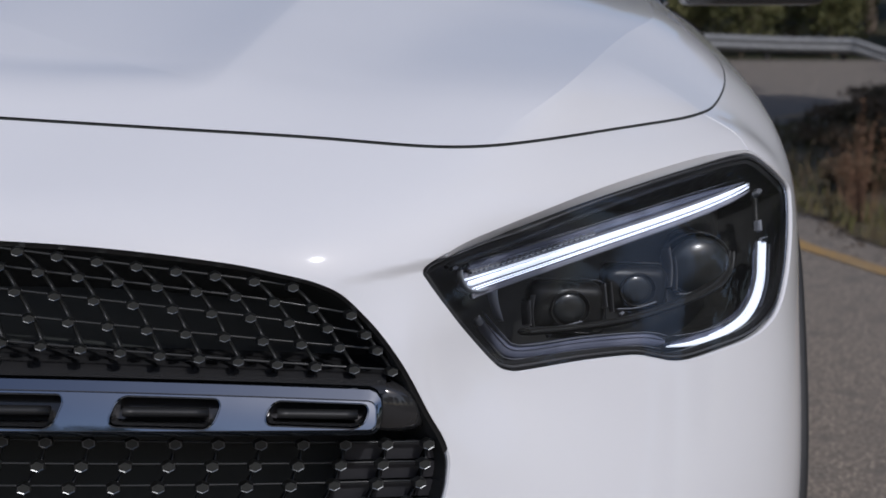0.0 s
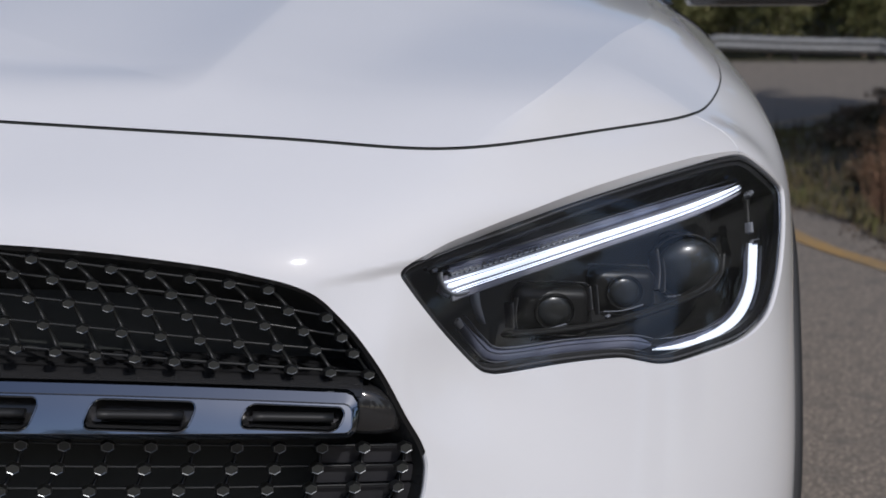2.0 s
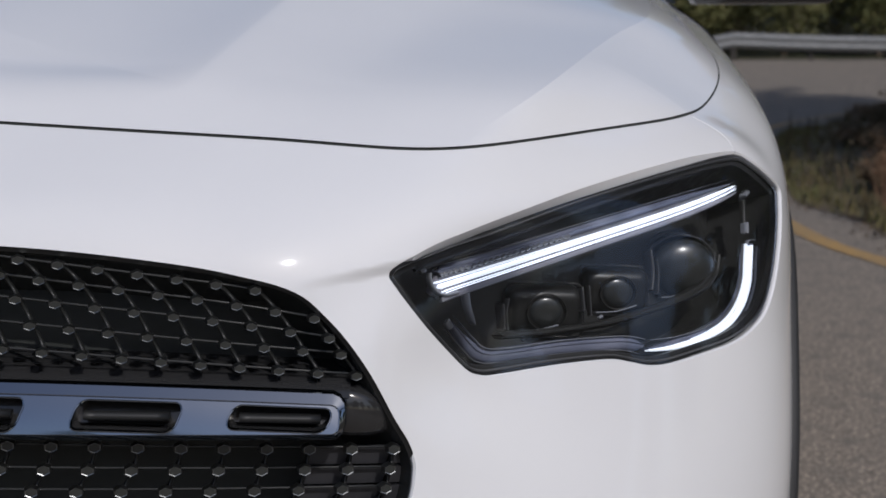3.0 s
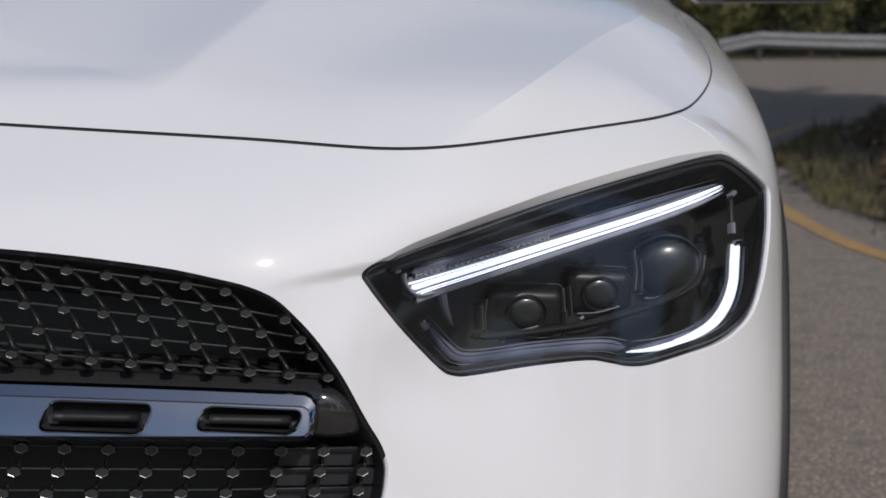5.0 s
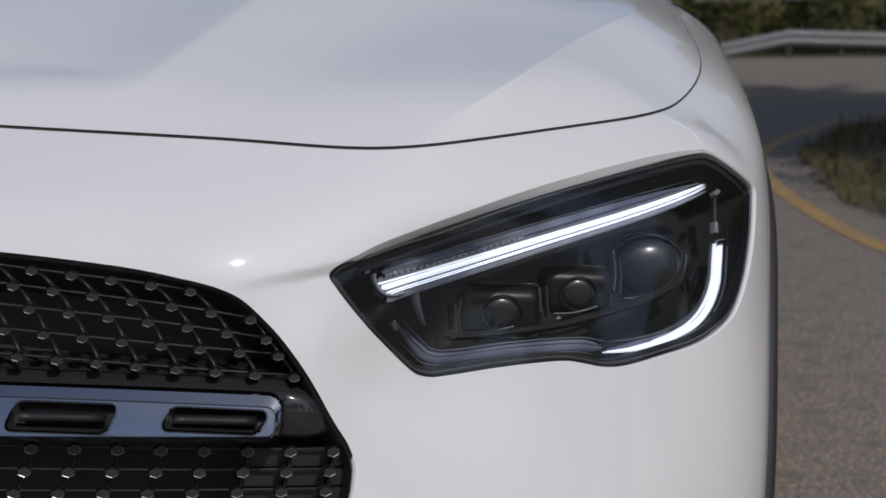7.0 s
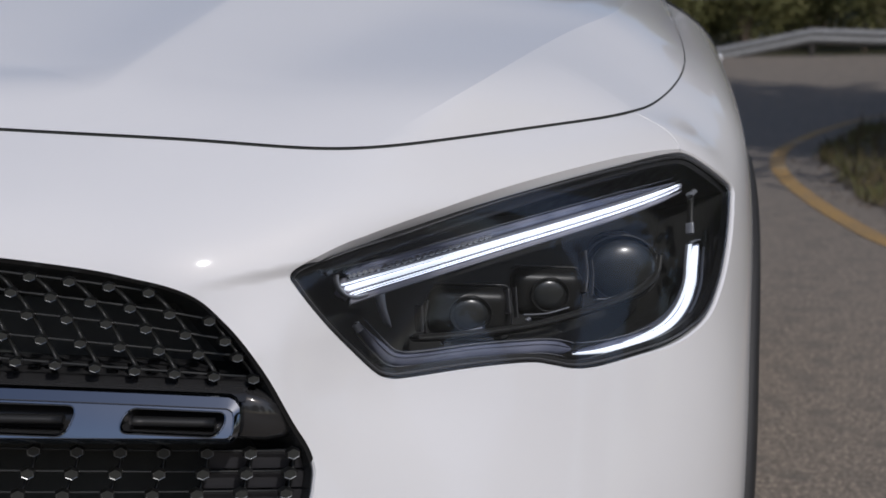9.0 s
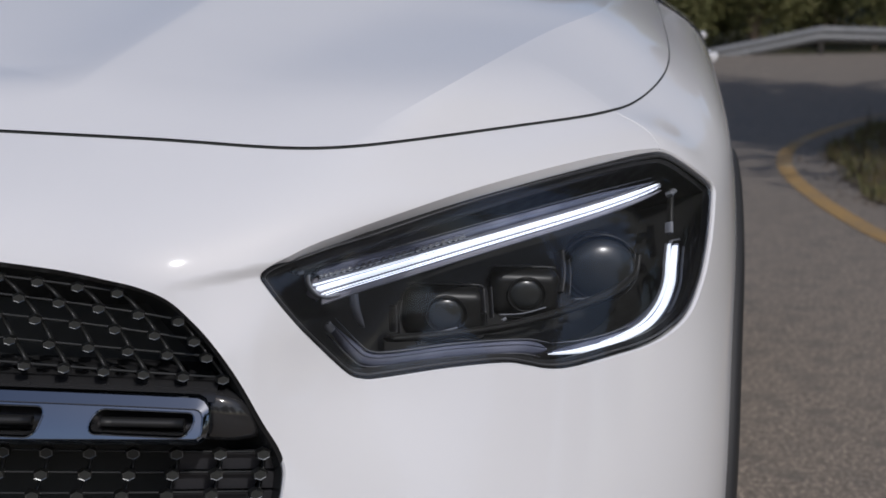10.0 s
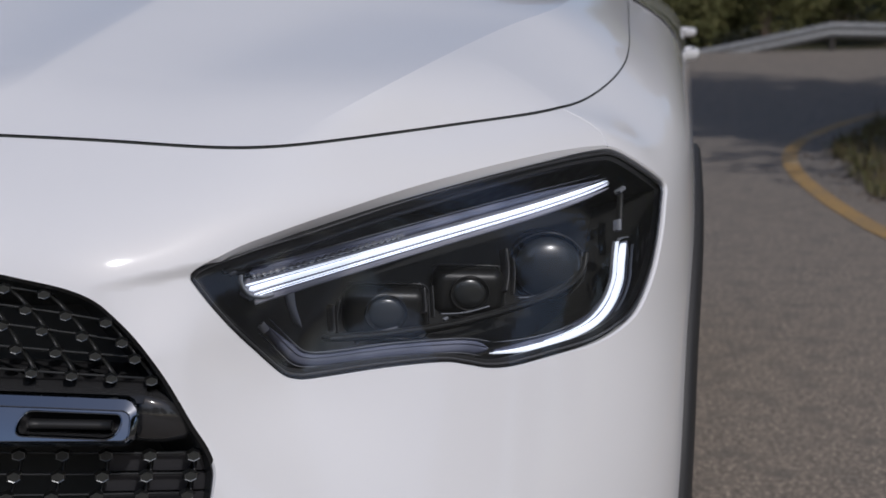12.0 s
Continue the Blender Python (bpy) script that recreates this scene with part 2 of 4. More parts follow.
LAMP_OUTLINE = [(.429, .787), (.436, .793), (.455, .799), (.494, .810), (.566, .829), (.616, .8395), (.66, .847), (.707, .853), (.738, .8548), (.754, .852), (.773, .840), (.795, .822), (.8045, .810), (.8035, .795), (.801, .777), (.797, .757), (.789, .731), (.775, .706), (.756, .694), (.733, .688), (.70, .686), (.665, .6842), (.645, .6865), (.628, .692), (.608, .697), (.565, .6985), (.515, .697), (.499, .6985), (.487, .706), (.466, .732), (.449, .756), (.433, .779)]
GRILLE_OUTLINE = [(0, .827), (.119, .821), (.2, .814), (.281, .802), (.322, .793), (.347, .786), (.366, .7765), (.382, .761), (.399, .741), (.416, .715), (.433, .681), (.444, .661), (.449, .646), (.449, .634), (.446, .618), (.435, .59), (.41, .565), (.3, .55), (0, .545)]
AXLE_FRONT, AXLE_REAR, AXLE_Z = 0.88, 3.61, 0.36


def spline_weights(t, n):
    """Weights of n even knots for a natural cubic spline at the places t."""
    t = np.clip(np.asarray(t, float), 0, n - 1)
    a, b, one = np.eye(n), np.zeros((n, n)), np.eye(n)
    for i in range(1, n - 1):
        a[i, i - 1:i + 2] = 1, 4, 1
        b[i, i - 1:i + 2] = 6, -12, 6
    bend = np.linalg.solve(a, b)
    k = np.minimum(t.astype(int), n - 2)
    h = (t - k)[:, None]
    g = 1 - h
    return g * one[k] + h * one[k + 1] + ((g**3 - g) * bend[k] + (h**3 - h) * bend[k + 1]) / 6


def surface(net, u, v):
    return np.einsum("ki,kj,jic->kc", spline_weights(u, net.shape[1]), spline_weights(v, net.shape[0]), net)


def surface_normal(net, u, v, e=1e-3):
    u = np.clip(np.asarray(u, float), 2 * e, net.shape[1] - 1 - 2 * e)
    v = np.clip(np.asarray(v, float), 2 * e, net.shape[0] - 1 - 2 * e)
    shape = nose if net is NOSE else (lambda a, b: surface(net, a, b))
    n = np.cross(shape(u, v + e) - shape(u, v - e), shape(u + e, v) - shape(u - e, v))
    return n / np.linalg.norm(n, axis=1)[:, None]


BROW_LINE = np.array([(.345, .784), (.378, .7885), (.40, .7925), (.435, .798), (.455, .8015), (.494, .8125)])


def nose(u, v):
    """The nose, with the fold that runs from the lamp's upper edge towards the grille."""
    p = surface(NOSE, u, v)
    under = np.interp(p[:, 0], BROW_LINE[:, 0], BROW_LINE[:, 1]) - p[:, 2]
    step = lambda a: np.clip(a, 0, 1) ** 2 * (3 - 2 * np.clip(a, 0, 1))
    sunk = step(under / .009) * (1 - step((under - .009) / .055)) * step((p[:, 0] - .352) / .075) * (1 - step((p[:, 0] - .47) / .05))
    ridge = np.exp(-(under / .012) ** 2) * step((p[:, 0] - .30) / .08) * (1 - step((p[:, 0] - .45) / .05))
    knuckle = 2.2 * np.exp(-.5 * ((p[:, 0] - .354) / np.where(p[:, 0] < .354, .040, .036)) ** 2 - .5 * ((p[:, 2] - .800) / .036) ** 2)
    p = p + (.0036 * knuckle + .0003 * ridge - .0050 * sunk)[:, None] * np.array([.25, -.85, .45])
    across = (np.asarray(u) - (6.236 - .125 * np.asarray(v))) * .085
    fold = -.035 * (np.sqrt(across**2 + .0015**2) - .0015) * np.exp(-(across / .05)**2) * (1 - step((np.asarray(v) - .9) / .4))
    return p + fold[:, None] * np.array([.45, -.55, .70])


def crease(p, line, inner, outer, soft, reach, along):
    """Height of a fold along a line in plan. inner, outer: its slopes on the two sides; reach: how far they last; along: where it sets in."""
    line = smooth_line(line, 6)
    d = near_line(line, p[:, :2], closed=False)
    side = p[:, 0] - np.interp(p[:, 1], line[:, 1], line[:, 0])
    k = np.clip(.5 + side / .004, 0, 1)
    slope, far = inner * (1 - k) + outer * k, reach[0] * (1 - k) + reach[1] * k
    on = np.clip((p[:, 1] - along[0]) / (along[1] - along[0]), 0, 1)
    return -slope * (np.sqrt(d**2 + soft**2) - soft) * np.exp(-(d / far)**2) * on * on * (3 - 2 * on)


BONNET_DOME = [(.195, .205), (.235, .232), (.250, .255), (.262, .315), (.278, .40), (.298, .52), (.33, .75), (.36, 1.0), (.37, 1.28)]
FOLD_U, BACK_V = 3.47, 5.0


def gap_edge(u):
    """The bonnet's front edge, just above the gap."""
    u = np.asarray(u, float)
    return nose(u, 0 * u) + np.stack([-.0012 * np.clip(u - 5, 0, 1), .002 + 0 * u, .0025 - .0009 * np.clip(u - 6, 0, 1)], 1)


def bonnet_top(u, v):
    """The bonnet between its centre line and the fold, u from 0 to FOLD_U along the gap, v from 0 to BACK_V towards the windscreen."""
    u, v = np.asarray(u, float), np.asarray(v, float)
    k = np.interp(u, [0, 1, 2, FOLD_U], [0, 1, 2, 3])
    p = surface(BONNET, k, v)
    p = p + (gap_edge(u) - surface(BONNET, k, 0 * v)) * (np.clip(1 - v / .8, 0, 1) ** 2)[:, None]
    p[:, 2] += crease(p, BONNET_DOME, .15, .10, .004, (.18, .12), (.19, .30)) * np.clip(v / .15, 0, 1) * np.clip((FOLD_U - u) / .5, 0, 1)
    return p


edge_v = np.linspace(0, BACK_V, 200)
edge_y = bonnet_top(np.full(200, FOLD_U), edge_v)[:, 1]


def bonnet_flank(u, r):
    """The bonnet between the gap over the wing (r 0) and the fold (r 1)."""
    u, r = np.asarray(u, float), np.asarray(r, float)
    g = gap_edge(u)
    s = (u - FOLD_U) / (10 - FOLD_U)
    v = np.interp(g[:, 1] + .03 * np.clip(s * 6, 0, 1) * np.clip((1 - s) * 4, 0, 1), edge_y, edge_v)
    v = np.where(s <= 0, 0, np.where(s >= 1, BACK_V, v))
    a = bonnet_top(np.full(len(u), FOLD_U), v)
    bulge = 4 * r * (1 - r) * np.interp(s, [0, .15, .4, 1], [0, .002, .004, .003])
    return g * (1 - r)[:, None] + a * r[:, None] + bulge[:, None] * np.array([.25, -.1, .95])


def patch_normal(shape, u, v, low, high, e=2e-3):
    u, v = np.clip(u, low[0] + 2 * e, high[0] - 2 * e), np.clip(v, low[1] + 2 * e, high[1] - 2 * e)
    n = np.cross(shape(u + e, v) - shape(u - e, v), shape(u, v + e) - shape(u, v - e))
    n /= np.linalg.norm(n, axis=1)[:, None]
    n[n[:, 2] < 0] *= -1
    return n


def grid_patch(shape, low, high, count):
    """A mesh of a surface over a rectangle of its two parameters: points, triangles, normals."""
    gu, gv = (g.ravel() for g in np.meshgrid(np.linspace(low[0], high[0], count[0]), np.linspace(low[1], high[1], count[1])))
    w = count[0]
    quad = np.array([(i * w + k, i * w + k + 1, (i + 1) * w + k + 1, (i + 1) * w + k) for i in range(count[1] - 1) for k in range(w - 1)])
    return shape(gu, gv), np.concatenate([quad[:, [0, 1, 2]], quad[:, [0, 2, 3]]]), patch_normal(shape, gu, gv, low, high)


def find_uv(a, b, axes=(0, 2), low=0.0, high=7.7):
    """The places (u, v) at which the nose has the coordinates a and b along two axes."""
    gu, gv = (g.ravel() for g in np.meshgrid(np.linspace(low, high, 120), np.linspace(0, 6, 90)))
    keep, goal = list(axes), np.stack([a, b], 1)
    grid = nose(gu, gv)[:, keep]
    first = np.array([np.argmin(((grid - q) ** 2).sum(1)) for q in goal])
    s = np.stack([gu[first], gv[first]], 1)
    for _ in range(8):
        at, by_u, by_v = (nose(s[:, 0] + du, s[:, 1] + dv)[:, keep] for du, dv in ((0, 0), (1e-4, 0), (0, 1e-4)))
        ju, jv, miss = (by_u - at) / 1e-4, (by_v - at) / 1e-4, goal - at
        det = ju[:, 0] * jv[:, 1] - ju[:, 1] * jv[:, 0]
        det = np.where(abs(det) < 1e-9, 1e-9, det)
        go = np.stack([(miss[:, 0] * jv[:, 1] - miss[:, 1] * jv[:, 0]) / det, (ju[:, 0] * miss[:, 1] - ju[:, 1] * miss[:, 0]) / det], 1)
        s = np.clip(s + np.clip(go, -.3, .3), [low, 0], [high, 6])
    return s


def on_nose(x, z, back=0.0):
    """The point at a front-view place that lies behind the nose, so far along its normal."""
    goal = np.stack([np.atleast_1d(np.asarray(x, float)), np.atleast_1d(np.asarray(z, float))], 1)
    aim = goal.copy()
    for _ in range(3 if back else 1):
        s = find_uv(aim[:, 0], aim[:, 1])
        p = nose(s[:, 0], s[:, 1]) - surface_normal(NOSE, s[:, 0], s[:, 1]) * back
        aim += goal - p[:, [0, 2]]
    return p


lamp_xz = smooth_line(LAMP_OUTLINE, 4, closed=True)
LAMP_UV = find_uv(lamp_xz[:, 0], lamp_xz[:, 1])
grille_xz = smooth_line(GRILLE_OUTLINE, 4)
GRILLE_UV = find_uv(grille_xz[:, 0], grille_xz[:, 1])
GRILLE_UV[0, 0] = GRILLE_UV[-1, 0] = 0.0
arch_angles = np.linspace(-0.25, math.pi + 0.25, 60)
ARCH_UV = find_uv(AXLE_FRONT - 0.45 * np.cos(arch_angles), np.maximum(AXLE_Z + 0.45 * np.sin(arch_angles), 0.25), (1, 2), 6.5, 10.0)
ARCH_UV = np.vstack([ARCH_UV, [(ARCH_UV[-1, 0], 6.0), (ARCH_UV[0, 0], 6.0)]])


def moved(outline_uv, metres):
    """An outline drawn in (out: minus) by a true distance on the surface."""
    p = nose(outline_uv[:, 0], outline_uv[:, 1])
    n = surface_normal(NOSE, outline_uv[:, 0], outline_uv[:, 1])
    m = np.cross(n, np.roll(p, -1, 0) - np.roll(p, 1, 0))
    m /= np.linalg.norm(m, axis=1)[:, None]
    if ((p.mean(0) - p) * m).sum() < 0:
        m = -m
    q = p + m * np.reshape(metres, (-1, 1))
    return find_uv(q[:, 0], q[:, 2])


# the body rolls over broadly above the lamp, and tightly elsewhere
above = lamp_xz[:, 1] - np.interp(lamp_xz[:, 0], [.43, .755, .81], [.785, .845, .80])
LAMP_ROLL = .0015 + np.interp(lamp_xz[:, 0], [.44, .60, .75], [.0058, .0052, .0030]) * np.clip(above / .006, 0, 1) * (lambda a: a * a * (3 - 2 * a))(np.clip((lamp_xz[:, 0] - .427) / .045, 0, 1)) * np.clip((.755 - lamp_xz[:, 0]) / .06, 0, 1)
HOLE_UV = moved(LAMP_UV, -LAMP_ROLL)


def lip(line, normals, inward, radius, depth, closed=True):
    """A rolled edge along a cut: rounds over towards the hole, then turns straight in. Gives points, faces and normals."""
    radius = np.reshape(radius, (-1, 1))
    slope = .92
    steps = [(0, radius * 0, radius * 0), (slope, radius * .10, radius * .05), (slope, radius * .92, radius * 1.1), (math.pi / 2, radius, radius * 1.35), (math.pi / 2, radius, radius * 1.35 + depth)]
    pts = np.concatenate([line + inward * m - normals * d for _, m, d in steps])
    nor = np.concatenate([normals * math.cos(a) + inward * math.sin(a) for a, _, _ in steps])
    n, faces = len(line), []
    for k in range(len(steps) - 1):
        for i in range(n if closed else n - 1):
            j = (i + 1) % n
            faces += [(k * n + i, k * n + j, (k + 1) * n + j), (k * n + i, (k + 1) * n + j, (k + 1) * n + i)]
    return pts, np.array(faces), nor


def edge_lip(net, line_uv, radius, depth, closed=True):
    """The rolled edge of a hole in a surface, along its outline."""
    p, n = nose(line_uv[:, 0], line_uv[:, 1]), surface_normal(net, line_uv[:, 0], line_uv[:, 1])
    t = np.roll(p, -1, 0) - np.roll(p, 1, 0)
    if not closed:
        t[0], t[-1] = p[1] - p[0], p[-1] - p[-2]
    m = np.cross(n, t)
    m /= np.linalg.norm(m, axis=1)[:, None]
    if closed:
        centre = p.mean(0)
        if ((centre - p) * m).sum() < 0:
            m = -m
    else:
        up = p - surface(net, line_uv[:, 0], line_uv[:, 1] + .15)
        m[(up * m).sum(1) < 0] *= -1
    return lip(p, n, m, radius, depth, closed)


def joined(pieces):
    pts, faces, nor, k = [], [], [], 0
    for p, f, n in pieces:
        pts.append(p), faces.append(np.asarray(f) + k), nor.append(n)
        k += len(p)
    return np.concatenate(pts), np.concatenate(faces), np.concatenate(nor)


def oriented(p, f, n):
    """Turns each face so that it looks the way that its normals do."""
    face = np.cross(p[f[:, 1]] - p[f[:, 0]], p[f[:, 2]] - p[f[:, 0]])
    wrong = (face * n[f].mean(1)).sum(1) < 0
    f = f.copy()
    f[wrong] = f[wrong][:, ::-1]
    return f


def both_sides(name, p, f, n, mat, parent, label="", join=False):
    """A half of the body and its mirror image: one mesh across the centre line, or two."""
    f = oriented(p, f, n)
    if join:
        return [mesh_part(name, np.concatenate([p, mirrored(p)]), np.concatenate([f, f[:, ::-1] + len(p)]), mat, parent, label, np.concatenate([n, mirrored_way(n)]))]
    return [mesh_part(name, p, f, mat, parent, label, n), mesh_part(name, mirrored(p), f[:, ::-1], mat, parent, label, mirrored_way(n))]


car = thing("car", "white compact sport utility car parked on asphalt, daytime lights lit", "car")

uv, tri = sheet((0, 0), (10, 6), (0.05, 0.04), [HOLE_UV, GRILLE_UV, ARCH_UV],
                lambda c: ~(inside(HOLE_UV, c) | inside(GRILLE_UV, c) | inside(ARCH_UV, c)))
nose_p, nose_n = nose(uv[:, 0], uv[:, 1]), surface_normal(NOSE, uv[:, 0], uv[:, 1])
mid = uv[tri].mean(1)
is_wing = mid[:, 0] > np.where(mid[:, 1] < 2, 6.24 - 0.123 * mid[:, 1], 7.05)


def cut(f):
    used = np.unique(f)
    back = np.full(len(uv), -1)
    back[used] = np.arange(len(used))
    return nose_p[used], back[f], nose_n[used]


gap_uv = np.stack([np.linspace(0, 10, 240), np.zeros(240)], 1)
both_sides("front_bumper", *joined([cut(tri[~is_wing]), edge_lip(NOSE, HOLE_UV, LAMP_ROLL, .006), edge_lip(NOSE, GRILLE_UV, .0015, .004, False)]), PAINT, car, "glossy white painted bumper and nose", join=True)
both_sides("front_wing", *cut(tri[is_wing]), PAINT, car)
# the rounded front edge of the wing, from the bonnet gap to the lamp's upper corner
corner_uv = LAMP_UV[np.argmin(np.linalg.norm(lamp_xz - (.748, .854), axis=1))]
seam_u, seam_v = np.linspace(6.236, corner_uv[0], 30), np.linspace(.02, corner_uv[1] - .02, 30)
for q in (nose(seam_u, seam_v) - surface_normal(NOSE, seam_u, seam_v) * .0004,):
    for line in (q, mirrored(q)):
        bm = bmesh.new()
        tube(bm, line, .0010, 8)
        part("wing_edge", bm, PAINT, car, "fine rounded edge of the wing")

both_sides("bonnet", *joined([grid_patch(bonnet_top, (0, 0), (FOLD_U, BACK_V), (180, 240)), grid_patch(bonnet_flank, (FOLD_U + .002, 0), (10, 1), (220, 36))]), PAINT, car, "smooth white bonnet with raised creases", join=True)
# the dark channel under the bonnet gap
gap_p, gap_n = nose(gap_uv[:, 0], gap_uv[:, 1]), surface_normal(NOSE, gap_uv[:, 0], gap_uv[:, 1])
hood_edge = gap_edge(gap_uv[:, 0])
toward = hood_edge - gap_p
channel = np.concatenate([gap_p - gap_n * .0016 - toward * .6, hood_edge - gap_n * .0016 + toward * .6, gap_p - gap_n * .03, hood_edge - gap_n * .03])
channel_f = np.array([f for i in range(239) for k in ((i, 240 + i),) for f in ((i, i + 1, 240 + i), (i + 1, 241 + i, 240 + i))])
both_sides("gap_channel", channel, channel_f, np.concatenate([gap_n] * 4), CAVITY, car, "dark gap under the bonnet edge", join=True)


# ---- headlights ----
def patch(outline_uv, back, shrink=1.0, step=(.1, .08)):
    """A patch of the nose inside an outline, sunk along the normal."""
    c = outline_uv.mean(0)
    line = c + (outline_uv - c) * shrink
    q, f = sheet(line.min(0) - .01, line.max(0) + .01, step, [line], lambda m: inside(line, m))
    p, n = nose(q[:, 0], q[:, 1]), surface_normal(NOSE, q[:, 0], q[:, 1])
    return p - n * back, f, n


def ring(outline_uv, back_a, back_b, shrink_a, shrink_b):
    """A band between two sunk copies of an outline."""
    c = outline_uv.mean(0)
    rows = []
    for back, shrink in ((back_a, shrink_a), (back_b, shrink_b)):
        q = c + (outline_uv - c) * shrink
        rows.append((nose(q[:, 0], q[:, 1]) - surface_normal(NOSE, q[:, 0], q[:, 1]) * back, surface_normal(NOSE, q[:, 0], q[:, 1])))
    n = len(outline_uv)
    f = np.array([t for i in range(n) for t in ((i, (i + 1) % n, n + (i + 1) % n), (i, n + (i + 1) % n, n + i))])
    return np.concatenate([r[0] for r in rows]), f, np.concatenate([r[1] for r in rows])


LAMP_IN = moved(LAMP_UV, .0062)
LAMP_BACK = moved(LAMP_UV, .0085)
DRL_UPPER = [(.465, .7685), (.471, .770), (.517, .779), (.592, .793), (.676, .8073), (.722, .8160), (.745, .8212)]
DRL_LOWER = [(.761, .765), (.759, .748), (.757, .731), (.749, .714), (.735, .7015), (.716, .6955), (.695, .6925), (.67, .692), (.645, .694)]
GUIDE_UPPER = [(.462, .7815), (.517, .7905), (.592, .804), (.676, .8165), (.738, .8235)]
TRIM = [(.446, .7885), (.47, .795), (.52, .808), (.58, .8225), (.64, .834), (.70, .842), (.735, .843)]
TRAY = [(.513, .719), (.555, .717), (.604, .717), (.639, .720), (.671, .724), (.696, .729), (.71, .735), (.719, .744), (.722, .759)]
GUIDE_LOWER = [(.640, .697), (.617, .7035), (.566, .707), (.517, .7065), (.499, .709), (.489, .718), (.473, .739)]


def strip(path_xz, back, half, depth, taper=0.0, teeth=0):
    """A light guide that follows the lens: a rounded bar along a front-view path. half: half its height."""
    line = smooth_line(path_xz, 8 + teeth)
    q = on_nose(line[:, 0], line[:, 1], back)
    s = find_uv(line[:, 0], line[:, 1])
    n = surface_normal(NOSE, s[:, 0], s[:, 1])
    t = np.gradient(q, axis=0)
    t /= np.linalg.norm(t, axis=1)[:, None]
    w = np.cross(t, n)
    w /= np.linalg.norm(w, axis=1)[:, None]
    run = np.linspace(0, 1, len(line))
    size = (half * (1 - taper * run) * np.sqrt(np.clip(.06 + run / (.10 if taper else .02), 0, 1)) * np.clip((1.02 - run) / (.2 if taper else .02), 0, 1) ** (.85 if taper else .5))[:, None]
    if teeth:
        size[::4] *= .25
        size[1::4] *= .25
    prof = [(-1, -1), (-1, -.2), (-.85, .3), (-.5, .7), (0, .85), (.5, .7), (.85, .3), (1, -.2), (1, -1)]
    rows = [q + w * size * a + n * depth * b for a, b in prof]
    k, m = len(prof), len(line)
    pts = np.stack(rows, 1).reshape(-1, 3)
    f = [(i * k + j, i * k + j + 1, (i + 1) * k + j + 1, (i + 1) * k + j) for i in range(m - 1) for j in range(k - 1)]
    f += [tuple(range(k)), tuple((m - 1) * k + j for j in reversed(range(k)))]
    return pts, f


def both_mesh(name, p, f, mat, parents, label=""):
    p = np.asarray(p)
    mesh_part(name, p, f, mat, parents[0], label)
    return mesh_part(name, mirrored(p), [tuple(reversed(q)) for q in f], mat, parents[1], label)


def both_surface(name, piece, mat, parents, label=""):
    p, f, n = piece
    f = oriented(p, f, n)
    mesh_part(name, p, f, mat, parents[0], label, n)
    return mesh_part(name, mirrored(p), f[:, ::-1], mat, parents[1], label, mirrored_way(n))


lamps = both_surface("headlight", ring(LAMP_UV, .0165, .0065, 1.004, .99), RUBBER, [car, car])
lamps = [o for o in bpy.data.objects if o.name.startswith("headlight")]
lamps.sort(key=lambda o: -sum(v.co.x for v in o.data.vertices))
for o in lamps:
    o["label"] = "headlight unit with clear lens and lit daytime strips"


def between(line_a, line_b, back_a, back_b):
    """A band between two outlines with the same number of points."""
    rows = [(nose(q[:, 0], q[:, 1]) - surface_normal(NOSE, q[:, 0], q[:, 1]) * b, surface_normal(NOSE, q[:, 0], q[:, 1])) for q, b in ((line_a, back_a), (line_b, back_b))]
    n = len(line_a)
    f = np.array([t for i in range(n) for t in ((i, (i + 1) % n, n + (i + 1) % n), (i, n + (i + 1) % n, n + i))])
    return np.concatenate([r[0] for r in rows]), f, np.concatenate([r[1] for r in rows])


both_surface("seal", between(moved(LAMP_UV, -.001), LAMP_IN, .008, .0045), RUBBER, lamps, "black rubber edge")
both_surface("bezel", between(LAMP_IN, LAMP_BACK, .006, .010), SATIN_BLACK, lamps, "black surround")
both_mesh("lamp_wall", *between(LAMP_BACK, moved(LAMP_UV, .012), .010, .075)[:2], HOUSING, lamps)
# a lighter grey rib puts the highlight along the seal into the colour
both_mesh("seal_rib", *(lambda a, b: (np.concatenate([a[0], b[0]]), np.concatenate([a[1], b[1] + len(a[0])])))(between(moved(LAMP_UV, .0026), moved(LAMP_UV, .0036), .0050, .0030)[:2], between(moved(LAMP_UV, .0036), moved(LAMP_UV, .0048), .0030, .0050)[:2]), SEAL_HIGHLIGHT, lamps, "raised rib of the black edge")
both_surface("housing", patch(LAMP_BACK, .075), HOUSING, lamps)
both_surface("lens", patch(LAMP_UV, .0035, .995), LENS, lamps, "clear plastic lens")


def lifted(path, dz, dx=0.0, fade=0.0):
    """A path moved aside; fade: how much of that is gone at its end."""
    k = [1 - fade * i / (len(path) - 1) for i in range(len(path))]
    return [(x + dx * f, z + dz * f) for (x, z), f in zip(path, k)]


